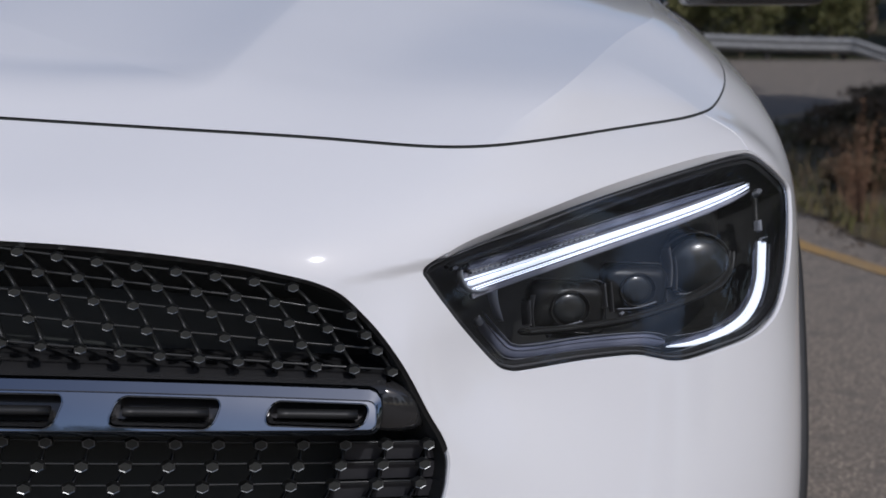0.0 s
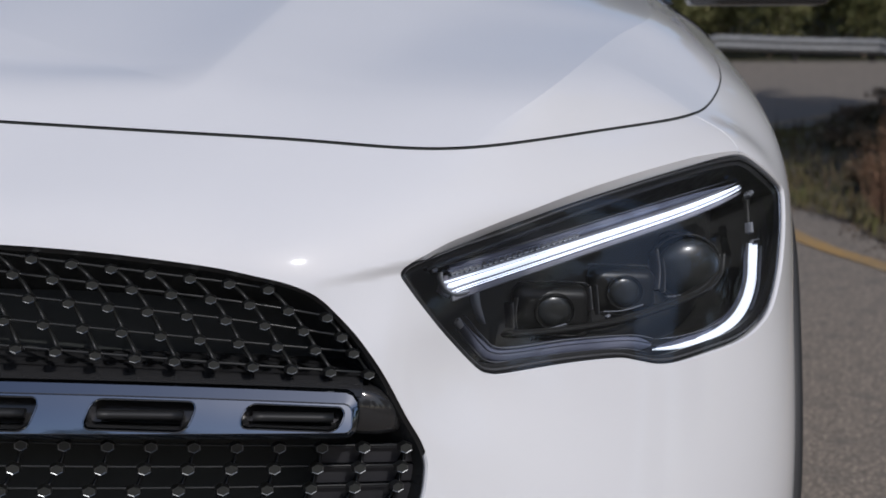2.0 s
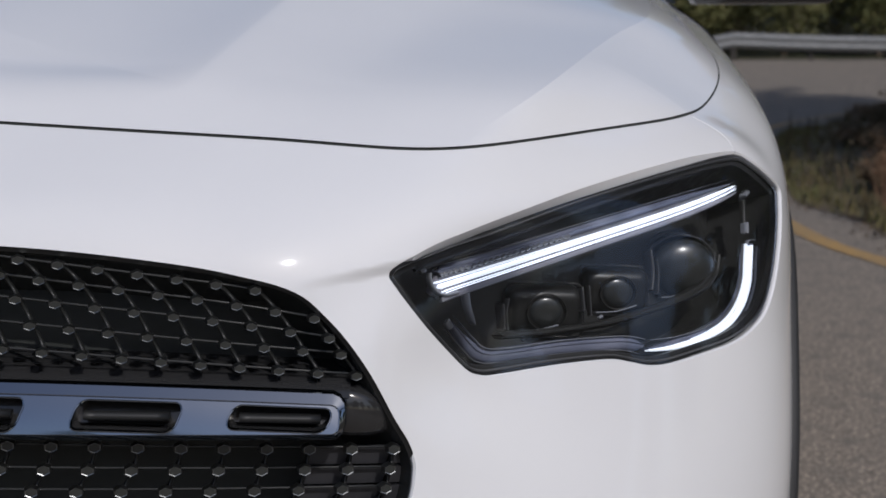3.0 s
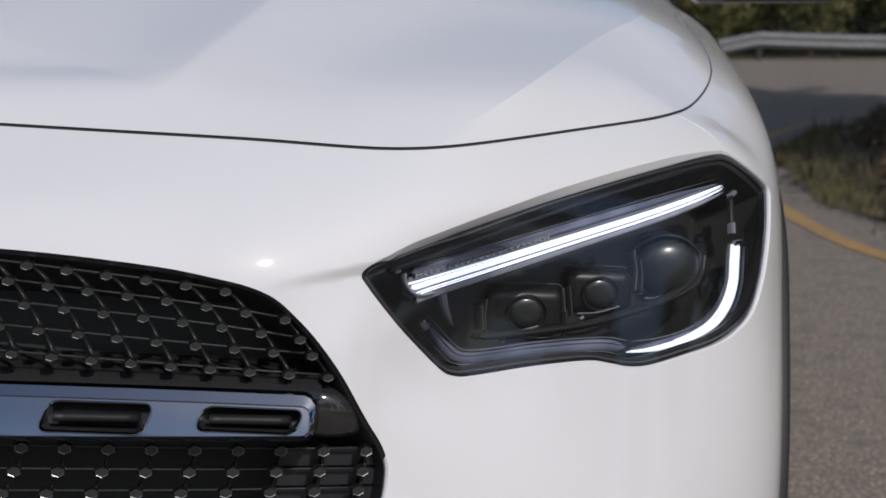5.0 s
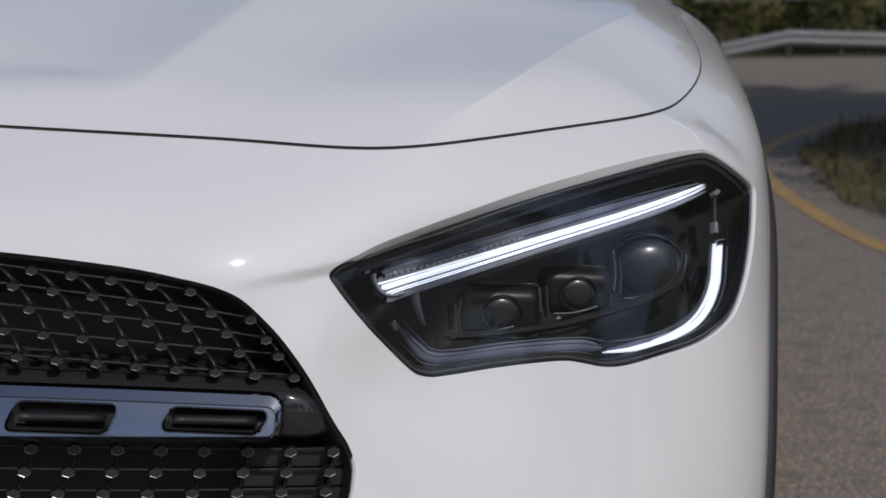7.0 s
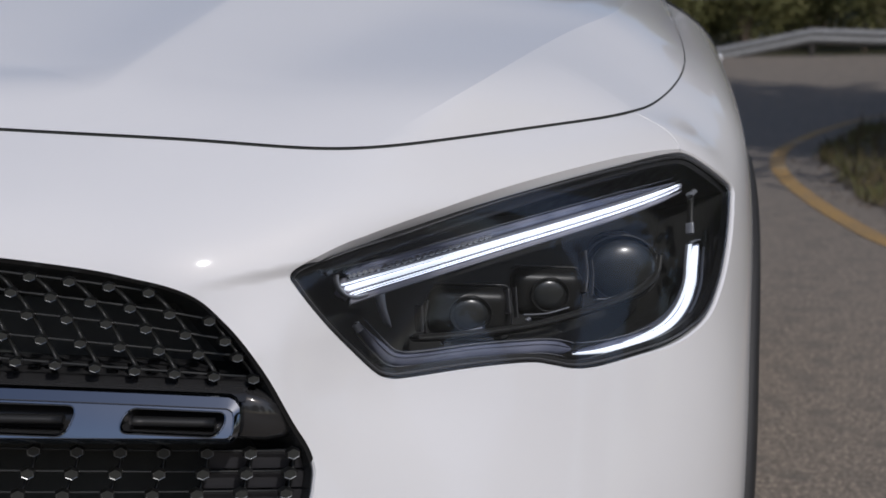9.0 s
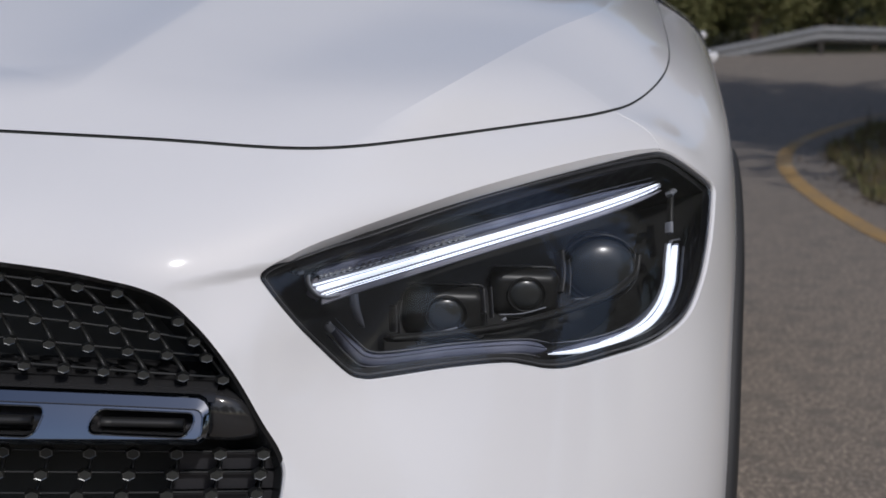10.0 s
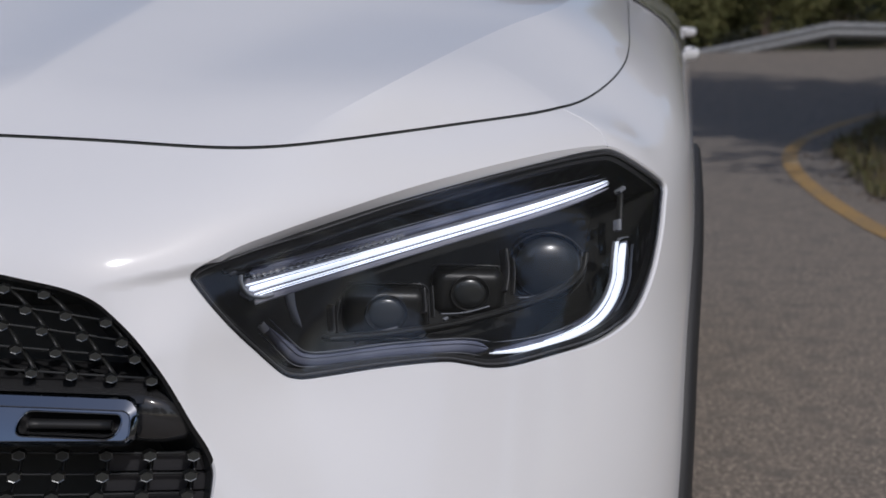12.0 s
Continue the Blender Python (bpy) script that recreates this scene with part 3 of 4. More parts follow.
both_mesh("light_guide", *strip(lifted(DRL_UPPER, -.0012), .0180, .0118, .005, .5), GUIDE_PALE, lamps, "clear unlit edge of the light strip")
both_mesh("guide_band", *strip(lifted(DRL_UPPER, -.0092, .004, .5), .0150, .0030, .0008, .4), GUIDE_PALE, lamps, "pale frosted band below the lit strip")
both_mesh("light_strip", *strip(lifted(DRL_UPPER, .0012), .0145, .0024, .003, .45), LED, lamps, "lit white daytime light strip")
for drop, half, shift in ((-.0030, .0008, .003), (.0052, .0008, -.003), (-.0048, .0004, .004)):
    both_mesh("light_line", *strip(lifted(DRL_UPPER, drop, shift, .62), .0145, half, .002, .5), LED, lamps, "thin lit line along the strip")
both_mesh("light_guide", *strip(DRL_LOWER, .019, .0095, .005, .25), GUIDE, lamps, "clear unlit edge of the light strip")
both_mesh("light_line", *strip(lifted(DRL_LOWER[:7], .003, -.0062), .0145, .0006, .002, .3), LED, lamps, "thin lit line along the strip")
both_mesh("light_strip", *strip(DRL_LOWER, .0145, .0032, .003, .15), LED, lamps, "lit white daytime light strip")
both_mesh("light_guide", *strip(GUIDE_UPPER, .018, .0058, .005, .5), GUIDE, lamps, "clear unlit light guide")
both_mesh("light_guide", *strip(GUIDE_LOWER, .019, .0068, .005, .1), GUIDE, lamps, "clear unlit light guide")
both_mesh("guide_rib", *strip(lifted(GUIDE_LOWER, .0025, .001), .015, .0009, .002, .1), GUIDE, lamps)
both_mesh("guide_rib", *strip(lifted(GUIDE_UPPER, .0012), .0145, .0009, .002, .1), GUIDE, lamps)
for dz, dx in ((-.0042, -.003), (.0062, .004)):
    both_mesh("guide_edge", *strip(lifted(GUIDE_LOWER, dz, dx), .0145, .0006, .0015, .1), CLIP_GLINT, lamps, "bright edge of the clear guide")
both_mesh("guide_edge", *strip(lifted(GUIDE_UPPER, .0052), .0150, .0005, .0015, .3), CLIP_GLINT, lamps, "bright edge of the clear guide")
both_mesh("guide_teeth", *strip([(.466, .7795), (.50, .7855), (.54, .793), (.575, .799)], .0132, .0019, .002, 0, 24), CLIP_GLINT, lamps, "row of fine clear teeth")
for path, dz, dx in ((lifted(DRL_UPPER, -.0112, .003, .5), 0, 0), (lifted(DRL_UPPER, .0088, 0, .5), 0, 0), (DRL_LOWER[:6], .004, -.0095), (DRL_LOWER[:7], -.003, .0085), (DRL_LOWER[5:], .0085, -.001)):
    both_mesh("guide_edge", *strip(lifted(path, dz, dx), .0150, .0006, .0015, .2), CLIP_GLINT, lamps, "bright edge of the clear guide")
for path in ([(.516, .744), (.517, .722)], [(.586, .749), (.588, .728)], [(.653, .772), (.655, .752), (.653, .736)]):
    both_mesh("divider", *strip(path, .042, .0022, .006), SATIN_BLACK, lamps, "upright divider between the projectors")
# the lit lower edges of the projectors, as strips of pale colour
for x0, x1, z in ((.524, .566, .7175), (.600, .640, .7235), (.664, .706, .7265)):
    both_mesh("projector_lip", *strip([(x0, z + .001), ((x0 + x1) / 2, z - .001), (x1, z + .001)], .046, .0009, .002), CLIP_GLINT, lamps, "thin pale lip below a projector")
both_mesh("upper_trim", *strip(TRIM, .013, .0058, .003, .1), SATIN_BLACK, lamps, "dark satin trim along the upper edge")
both_mesh("lamp_tray", *strip(TRAY, .034, .0035, .010), HOUSING, lamps, "dark tray below the projectors")
both_mesh("marker_clip", *strip([(.756, .811), (.761, .8135)], .016, .003, .004), CLIP_GLINT, lamps, "small clear clip")
both_mesh("marker_clip", *strip([(.756, .787), (.756, .777)], .016, .003, .004), CLIP_GLINT, lamps, "small clear clip")
both_mesh("marker_clip", *strip([(.4715, .742), (.475, .736)], .0145, .0034, .002), CLIP_GLINT, lamps, "small clear clip")
both_mesh("guide_cap", *strip([(.4583, .7822), (.4582, .777), (.4605, .7705), (.4655, .765), (.4725, .7632), (.480, .7640)], .0140, .0016, .003), CLIP_GLINT, lamps, "clear rounded end of the light strip")
both_mesh("marker_clip", *strip([(.4505, .7842), (.4545, .7852)], .0130, .0022, .003), CLIP_GLINT, lamps, "small clear clip")
both_mesh("light_guide", *strip([(.7595, .8075), (.7590, .800), (.7585, .790), (.7580, .775)], .0260, .0026, .003), HOUSING, lamps, "dark link between the light strips")
both_mesh("guide_edge", *strip([(.7555, .7685), (.758, .7705), (.7645, .7700)], .0135, .0010, .002), CLIP_GLINT, lamps, "bright edge of the clear guide")
both_mesh("tray_edge", *strip(lifted(TRAY, .0030), .031, .0007, .0015), RIM, lamps, "pale edge of the tray")
for path in ([(.5935, .7500), (.5945, .7370), (.5955, .7240)], [(.6600, .7640), (.6615, .7500), (.6605, .7330)], [(.5220, .7480), (.5200, .7330), (.5215, .7180)]):
    both_mesh("divider_edge", *strip(path, .040, .0010, .003), RIM, lamps, "glossy edge of a divider")
# pale beads that stand for small glints below the projectors
for x, z in ((.534, .7105), (.5795, .7135), (.6035, .7200), (.676, .7255)):
    both_mesh("marker_clip", *strip([(x, z), (x + .003, z + .0012)], .043, .0016, .002), CLIP_GLINT, lamps, "small clear clip")
both_mesh("side_blade", *strip([(.486, .760), (.488, .746), (.493, .729)], .040, .0042, .004, .5), CLIP_GLINT, lamps, "pale upright reflector blade")


MIRROR = CAR @ Matrix.Diagonal((-1, 1, 1, 1)) @ CAR.inverted()


def lamp_module(x, z, half_x, half_z, back, round_lens):
    """A projector behind the lens: a shaped bezel and a lens of its own."""
    c = Vector(on_nose([x], [z], back)[0])
    turn = Matrix.Translation(c) @ Matrix.Rotation(radians(14), 4, "Z") @ Matrix.Rotation(radians(4), 4, "Y")
    for side, lamp in ((1, lamps[0]), (-1, lamps[1])):
        m = turn if side > 0 else MIRROR @ turn
        bm = bmesh.new()
        box(bm, (-half_x, .004 + .014 * round_lens, -half_z), (half_x, .05, half_z), half_z * (.9 if round_lens else .55), segments=6)
        bm.transform(m)
        if side < 0:
            bmesh.ops.reverse_faces(bm, faces=bm.faces)
        part("projector", bm, PROJECTOR, lamp)
        bm = bmesh.new()
        corners = [(sx * (half_x - .008 + .008 * math.cos(b)), sz * (half_z - .008 + .008 * math.sin(b))) for sx, sz, turn_by in ((1, 1, 0), (-1, 1, 1), (-1, -1, 0), (1, -1, 1)) for b in (np.linspace(0, math.pi / 2, 6)[::-1] if turn_by else np.linspace(0, math.pi / 2, 6))]
        tube(bm, [(cx * 1.04, .012 + .010 * (cz > 0), cz * 1.06) for cx, cz in corners], .0008, 5, closed=True)
        bm.transform(m)
        if round_lens:
            bm.clear()
            ring_r = half_z * 1.02
            tube(bm, [(ring_r * 1.18 * math.cos(k * math.tau / 40), .012, ring_r * math.sin(k * math.tau / 40)) for k in range(40)], .0011, 6, closed=True)
            bm.transform(m)
        part("projector_rim", bm, RIM, lamp, "dark rim round the projector")
        bm = bmesh.new()
        bmesh.ops.create_uvsphere(bm, u_segments=24, v_segments=12, radius=1)
        r = half_z * (.92 if round_lens else .62)
        bm.transform(m @ Matrix.Translation((0, .005, 0)) @ Matrix.Diagonal((r * (1.15 if round_lens else 1.15), r * (.5 if round_lens else .3), r, 1)))
        part("projector_lens", bm, LENS_DARK, lamp, "domed dark lens")
        if not round_lens:
            bm = bmesh.new()
            tube(bm, [(r * 1.32 * math.cos(k * math.tau / 32), .002, r * 1.18 * math.sin(k * math.tau / 32)) for k in range(32)], .0009, 6, closed=True)
            bm.transform(m)
            part("lens_ring", bm, PROJECTOR, lamp, "dark ring round the lens")


PROJECTOR = material("projector_black", (0.015, 0.015, 0.0145), 0.35, Specular_IOR_Level=0.3)
LENS_DARK = material("projector_glass", (0.024, 0.026, 0.026), 0.3, Coat_Weight=0.5, Coat_Roughness=0.2)
lamp_module(.557, .729, .037, .022, .050, False)
lamp_module(.624, .7365, .033, .021, .050, False)
lamp_module(.692, .748, .034, .031, .046, True)


# ---- grille ----
def grille_y(x):
    return .034 + .03 * x + .19 * x * x


def bar_y(x):
    return .015 + .03 * x + .12 * x * x


grille = new("grille")
grille.parent = car
grille["label"] = "black diamond grille with studs and a chrome bar"
both_surface("grille_back", patch(GRILLE_UV, .09, 1.0, (.3, .2)), CAVITY, [grille, grille])
both_mesh("grille_frame", *(lambda p, f, n: (p, f[:-2]))(*between(moved(GRILLE_UV, -.0005), moved(GRILLE_UV, .0022), .0015, .0045)), RUBBER, [grille, grille], "black seal round the grille")
both_mesh("grille_frame", *(lambda p, f, n: (p, f[:-2]))(*between(moved(GRILLE_UV, .0022), moved(GRILLE_UV, .0022), .0045, .095)), WIRE, [grille, grille], "black rim of the grille")
GRILLE_FULL = np.concatenate([grille_xz, (grille_xz * [-1, 1])[::-1]])
# rows of the lattice: height at x = 0.2, slope, first stud, spacing
UPPER = [(.803, -.148, .1593, .0285), (.7895, -.15, .1738, .0285), (.7735, -.135, .1561, .0285), (.7553, -.124, .1655, .0284), (.7362, -.107, .1736, .0288)]
LOWER = [(.666, -.045, .1772, .0318), (.648, -.035, .171, .0322), (.631, -.028, .1611, .033), (.614, -.02, .152, .033), (.597, -.012, .143, .033), (.580, -.005, .134, .033)]


def row_z(row, x):
    bow = -.35 * max(x - .27, 0)**2 * (row[0] > .77)
    return row[0] + row[1] * (max(x, .02) - .2) + bow


bm = bmesh.new()
hexes = [[bm.verts.new((r * math.cos((k + .5) * math.pi / 3), y, r * math.sin((k + .5) * math.pi / 3))) for k in range(6)] for r, y in ((.0053, .004), (.0051, -.0012), (.0047, -.0028), (.0040, -.0024))]
for a, b in zip(hexes[:-1], hexes[1:]):
    for k in range(6):
        bm.faces.new((a[k], a[(k + 1) % 6], b[(k + 1) % 6], b[k]))
bm.faces.new(hexes[-1]).material_index = 1
bmesh.ops.recalc_face_normals(bm, faces=bm.faces)
stud_mesh = bpy.data.meshes.new("stud")
bm.to_mesh(stud_mesh)
bm.free()
stud_mesh.materials.append(STUD)
stud_mesh.materials.append(STUD_FACE)
wires, blades = bmesh.new(), bmesh.new()
for rows, lean in ((UPPER, 1), (LOWER, -1)):
    studs = [[x for x in (row[2] + row[3] * k for k in range(-9, 14)) if -.07 < x < .45] for row in rows]
    for r, row in enumerate(rows):
        at = np.array([(x, row_z(row, x)) for x in studs[r]])
        ok = (inside(GRILLE_FULL, at) & (near_line(GRILLE_FULL, at) > .006)) | (abs(at[:, 0]) < .08)
        spots = [tuple(a) for a, o in zip(at, ok) if o]
        for x, z in spots:
            m = pose(x, grille_y(x), z, 0, 0, 6 + x * 40) @ Matrix.Diagonal((1.14 if lean < 0 else 1.02, 1, .88 if lean < 0 else .70, 1))
            for turn in (m, MIRROR @ m @ Matrix.Diagonal((-1, 1, 1, 1))):
                s = new("stud", stud_mesh)
                s.parent = grille
                s.matrix_basis = turn
        tube(wires, [(x, grille_y(x) + .006, row_z(row, x)) for x in np.linspace(-.07, spots[-1][0] + .005, 16)], .0010, 5)
        if r + 1 < len(rows):
            for x, z in spots:
                below = [a for a in studs[r + 1] if (0 < a - x < .024 if lean > 0 else -.024 < a - x < 0)]
                if below:
                    b = below[0]
                    tube(blades, [(x, grille_y(x) + .008, z), ((x + b) / 2, grille_y((x + b) / 2) + .009, (z + row_z(rows[r + 1], b)) / 2), (b, grille_y(b) + .008, row_z(rows[r + 1], b))], .0015, 6, flat=(.0030, .0016))


def add_mirror(bm):
    """Adds the mirror image of a half to a mesh."""
    made = bmesh.ops.duplicate(bm, geom=bm.verts[:] + bm.edges[:] + bm.faces[:])["geom"]
    for g in made:
        if isinstance(g, bmesh.types.BMVert):
            g.co = MIRROR @ g.co
    bmesh.ops.reverse_faces(bm, faces=[g for g in made if isinstance(g, bmesh.types.BMFace)])
    return bm


part("lattice", add_mirror(wires), WIRE, grille, "dark plastic lattice")
part("slanting_lattice", add_mirror(blades), BLADE, grille, "broad slanting bars of the lattice")["kind"] = "stuff"

# the dark shelf between the lattice and the chrome bar
bm = bmesh.new()
rows = [[bm.verts.new((x, .015 + .03 * x + .12 * x * x + back, .7225 - .021 * x - .065 * x * x + up)) for back, up in ((.020, -.004), (.026, .001), (.034, .0055), (.048, .0095), (.075, .013))] for x in np.linspace(-.07, .40, 40)]
for a, b in zip(rows[:-1], rows[1:]):
    for k in range(4):
        bm.faces.new((a[k], b[k], b[k + 1], a[k + 1]))
part("bar_shelf", add_mirror(bm), GLOSS_BLACK, grille, "gloss black shelf above the chrome bar")
# closed cells at the grille's lower corner
for row, nxt in zip(LOWER[:4], LOWER[1:5]):
    first = row[2] + row[3] * math.ceil((.338 - row[2]) / row[3])
    for k in range(4):
        for turn in (Matrix(), MIRROR):
            bm = bmesh.new()
            x0, x1 = first + k * row[3] + .001, min(first + (k + 1) * row[3] - .001, .452)
            if x1 - x0 < .01:
                continue
            made = box(bm, (x0, .010, 0), (x1, .016, 1), 0)
            for v in made:
                v.co = (v.co.x - .006 * (1 - v.co.z), v.co.y + grille_y(v.co.x), row_z(row, v.co.x) - .0012 if v.co.z > .5 else row_z(nxt, v.co.x) + .0012)
            bm.transform(turn)
            bmesh.ops.recalc_face_normals(bm, faces=bm.faces)
            part("cell_plate", bm, PLATE, grille, smooth=False)
# the chrome bar with its long slots
SLOTS = [(-.032, .046), (.082, .160), (.197, .276), (.311, .387)]


def bar_top(x):
    return .7225 - .021 * x - .065 * x * x


def bar_low(x):
    return .679 - .022 * x


def bar_face(p):
    """Points of the bar's leaning, slightly rounded face at places (x, z)."""
    x, z = p[:, 0], p[:, 1]
    s = (z - bar_low(x)) / (bar_top(x) - bar_low(x))
    return np.stack([x, bar_y(x) + .017 * s + .0022 * (2 * s - 1) ** 2, z], 1)


def slot_outline(a, b):
    """A long slot with rounded, slightly slanting ends."""
    low, high = bar_low((a + b) / 2) + .0074, bar_top((a + b) / 2) - .0104
    r, mid, out = .0082, (low + high) / 2, []
    for cx, cz, start in ((b - r, high - r, 0), (a + r, high - r, 90), (a + r, low + r, 180), (b - r, low + r, 270)):
        out += [(cx + r * math.cos(radians(start + k)), cz + r * math.sin(radians(start + k))) for k in range(0, 91, 15)]
    tilt = (bar_top(b) - bar_top(a)) / (b - a)
    return np.array([(x + (z - mid) * .38, z + (x - (a + b) / 2) * tilt) for x, z in out])


def rim_band(bm, line, out, steps, material_index, closed):
    """Bands that follow an outline on the bar's face, outwards and back."""
    face = bar_face(line)
    rows = []
    for m, d in steps:
        q = face.copy()
        q[:, [0, 2]] += out * np.reshape(m, (-1, 1))
        q[:, 1] += np.ravel(d)
        rows.append([bm.verts.new(v) for v in q])
    n = len(line)
    for a, b in zip(rows[:-1], rows[1:]):
        for i in range(n if closed else n - 1):
            bm.faces.new((a[i], a[(i + 1) % n], b[(i + 1) % n], b[i])).material_index = material_index
    return rows[-1]


def outward(line, closed):
    t = np.roll(line, -1, 0) - np.roll(line, 1, 0)
    if not closed:
        t[0], t[-1] = line[1] - line[0], line[-1] - line[-2]
    n = np.stack([-t[:, 1], t[:, 0]], 1)
    return n / np.linalg.norm(n, axis=1)[:, None]


bx = np.linspace(-.07, .387, 70)
end_top, end_low = bar_top(.392) - .0090, bar_low(.392) + .0060
bar_line = np.array([(x, bar_top(x) - .0090) for x in bx] + [(.3895, end_top - .0004), (.3915, end_top - .002), (.3925, end_top - .005), (.3925, end_low + .005), (.3915, end_low + .002), (.3895, end_low + .0004)] + [(x, bar_low(x) + .0060) for x in bx[::-1]])
bevel = np.array([.0092] * 70 + [.0085, .007, .0055, .0050, .0052, .0056] + [.0060] * 70)
slots = [slot_outline(a, b) for a, b in SLOTS]
for side in (1, -1):
    bm = bmesh.new()
    q, f = sheet((-.07, .655), (.395, .73), (.006, .004), [bar_line, *slots], lambda c: inside(bar_line, c) & ~np.any([inside(o, c) for o in slots], 0))
    face = [bm.verts.new(v) for v in bar_face(q)]
    for t in f:
        bm.faces.new([face[int(i)] for i in t])
    rim_band(bm, bar_line, outward(bar_line, False), ((0, 0 * bevel), (.0002 + 0 * bevel, .0011 + 0 * bevel), (.0008 + 0 * bevel, .0011 + 0 * bevel), (.0011 + 0 * bevel, .0001 + 0 * bevel), (bevel * .85, bevel * .62), (bevel, bevel * .95), (bevel + .0004, bevel * .95 + .02)), 0, False)
    for o in slots:
        way = -outward(o, True)
        way = way if (way * (o.mean(0) - o)).sum() > 0 else -way
        rim_band(bm, o, way, ((0, 0), (.0004, -.0006), (.0010, -.0006), (.0015, .0006), (.0016, .003)), 0, True)
        bm.faces.new(rim_band(bm, o, way, ((.0016, .003), (.0026, .016)), 1, True)).material_index = 1
    if side < 0:
        bm.transform(MIRROR)
    bmesh.ops.recalc_face_normals(bm, faces=bm.faces)
    bar = part("chrome_bar", bm, [CHROME, GLOSS_BLACK], grille, "polished chrome bar with long dark slots")
    bar.data.set_sharp_from_angle(angle=radians(24))
    # dark louvres in the slots, and the black cheek at the bar's end
    for a, b in SLOTS:
        bm = bmesh.new()
        tube(bm, [(x, bar_y(x) + .013, (bar_top(x) + bar_low(x)) / 2 - .002) for x in np.linspace(a + .008, b - .008, 8)], .003, 6, flat=(.006, .0035))
        if side < 0:
            bm.transform(MIRROR)
        part("louvre", bm, RUBBER, grille, "dark louvre inside the slot")
    bm = bmesh.new()
    rows = []
    for x, up, down, y in ((.388, .7065, .668, .0690), (.400, .7055, .667, .0690), (.412, .7015, .666, .0725), (.424, .695, .666, .0810), (.434, .687, .667, .0925), (.442, .679, .668, .108)):
        rows.append([bm.verts.new((x, yy, zz)) for yy, zz in ((y + .03, up + .002), (y + .010, up), (y + .004, up - .002), (y + .001, up - .006), (y, (up + down) / 2), (y + .001, down + .006), (y + .004, down + .002), (y + .010, down), (y + .03, down - .001))])
    for a, b in zip(rows[:-1], rows[1:]):
        for k in range(len(a) - 1):
            bm.faces.new((a[k], a[k + 1], b[k + 1], b[k]))
    if side < 0:
        bm.transform(MIRROR)
    bmesh.ops.recalc_face_normals(bm, faces=bm.faces)
    part("bar_end", bm, GLOSS_BLACK, grille, "gloss black cheek beside the bar")


# ---- the rest of the car ----
def wheel(x, y):
    w = new("wheel")
    w.parent = car
    w.matrix_basis = CAR @ Matrix.Translation((x, y, AXLE_Z))
    side = 1 if x > 0 else -1
    bm = bmesh.new()
    prof = [(-.11, .24), (-.115, .30), (-.10, .345), (-.06, .358), (.06, .358), (.10, .345), (.115, .30), (.11, .24)]
    rings = [[bm.verts.new((a, r * math.cos(k * math.tau / 48), r * math.sin(k * math.tau / 48))) for a, r in prof] for k in range(48)]
    for k in range(48):
        p, q = rings[k], rings[(k + 1) % 48]
        for j in range(len(prof) - 1):
            bm.faces.new((p[j], p[j + 1], q[j + 1], q[j]))
    part("tyre", bm, TYRE, w, "black rubber tyre")
    bm = bmesh.new()
    for k in range(5):
        a = k * math.tau / 5
        for d in (-.13, .13):
            box(bm, (side * .07, .02, -.016), (side * .10, .235, .016), .004, Matrix.Rotation(a + d, 4, "X"))
    bmesh.ops.create_cone(bm, cap_ends=True, segments=24, radius1=.05, radius2=.04, depth=.03, matrix=Matrix.Translation((side * .09, 0, 0)) @ Matrix.Rotation(radians(90), 4, "Y"))
    bmesh.ops.create_cone(bm, cap_ends=True, segments=40, radius1=.24, radius2=.24, depth=.01, matrix=Matrix.Translation((side * .03, 0, 0)) @ Matrix.Rotation(radians(90), 4, "Y"))
    part("rim", bm, ALLOY, w, "five-spoke alloy rim")


for x in (.765, -.765):
    wheel(x, AXLE_FRONT), wheel(x, AXLE_REAR)

SIDE = np.array([tuple(CAR.inverted() @ Vector(q)) for q in NOSE[::-1, 10]])[:, [0, 2]]
STATIONS = [(1.3, 1, 0), (1.7, 1.008, .008), (2.3, 1.012, .018), (3.0, 1.015, .03), (3.6, 1.01, .045), (4.0, .975, .06), (4.22, .90, .07), (4.34, .78, .075), (4.39, .5, .075), (4.40, 0.0, .075)]
line = smooth_line(STATIONS, 5)
side_p = np.array([(x * k, y, z + lift * (z - .2)) for y, k, lift in line for x, z in smooth_line(SIDE, 4)])
m = len(smooth_line(SIDE, 4))
side_f = np.array([f for i in range(len(line) - 1) for j in range(m - 1) for f in ((i * m + j, (i + 1) * m + j, (i + 1) * m + j + 1), (i * m + j, (i + 1) * m + j + 1, i * m + j + 1))])
mesh_part("body_side", in_world(np.concatenate([side_p, side_p * [-1, 1, 1]])), np.concatenate([side_f, side_f[:, ::-1] + len(side_p)]), PAINT, car, "white doors and rear quarters")


def panel(name, edge_a, edge_b, mat, label="", bulge=(0, 0, 0), n=16, k=10):
    """A curved panel between two edges."""
    a, b = smooth_line(edge_a, n), smooth_line(edge_b, n)
    p = np.array([pa * (1 - s) + pb * s + np.array(bulge) * 4 * s * (1 - s) for s in np.linspace(0, 1, k) for pa, pb in zip(a, b)])
    w = len(a)
    return mesh_part(name, in_world(p), [(i * w + j, i * w + j + 1, (i + 1) * w + j + 1, (i + 1) * w + j) for i in range(k - 1) for j in range(w - 1)], mat, car, label)


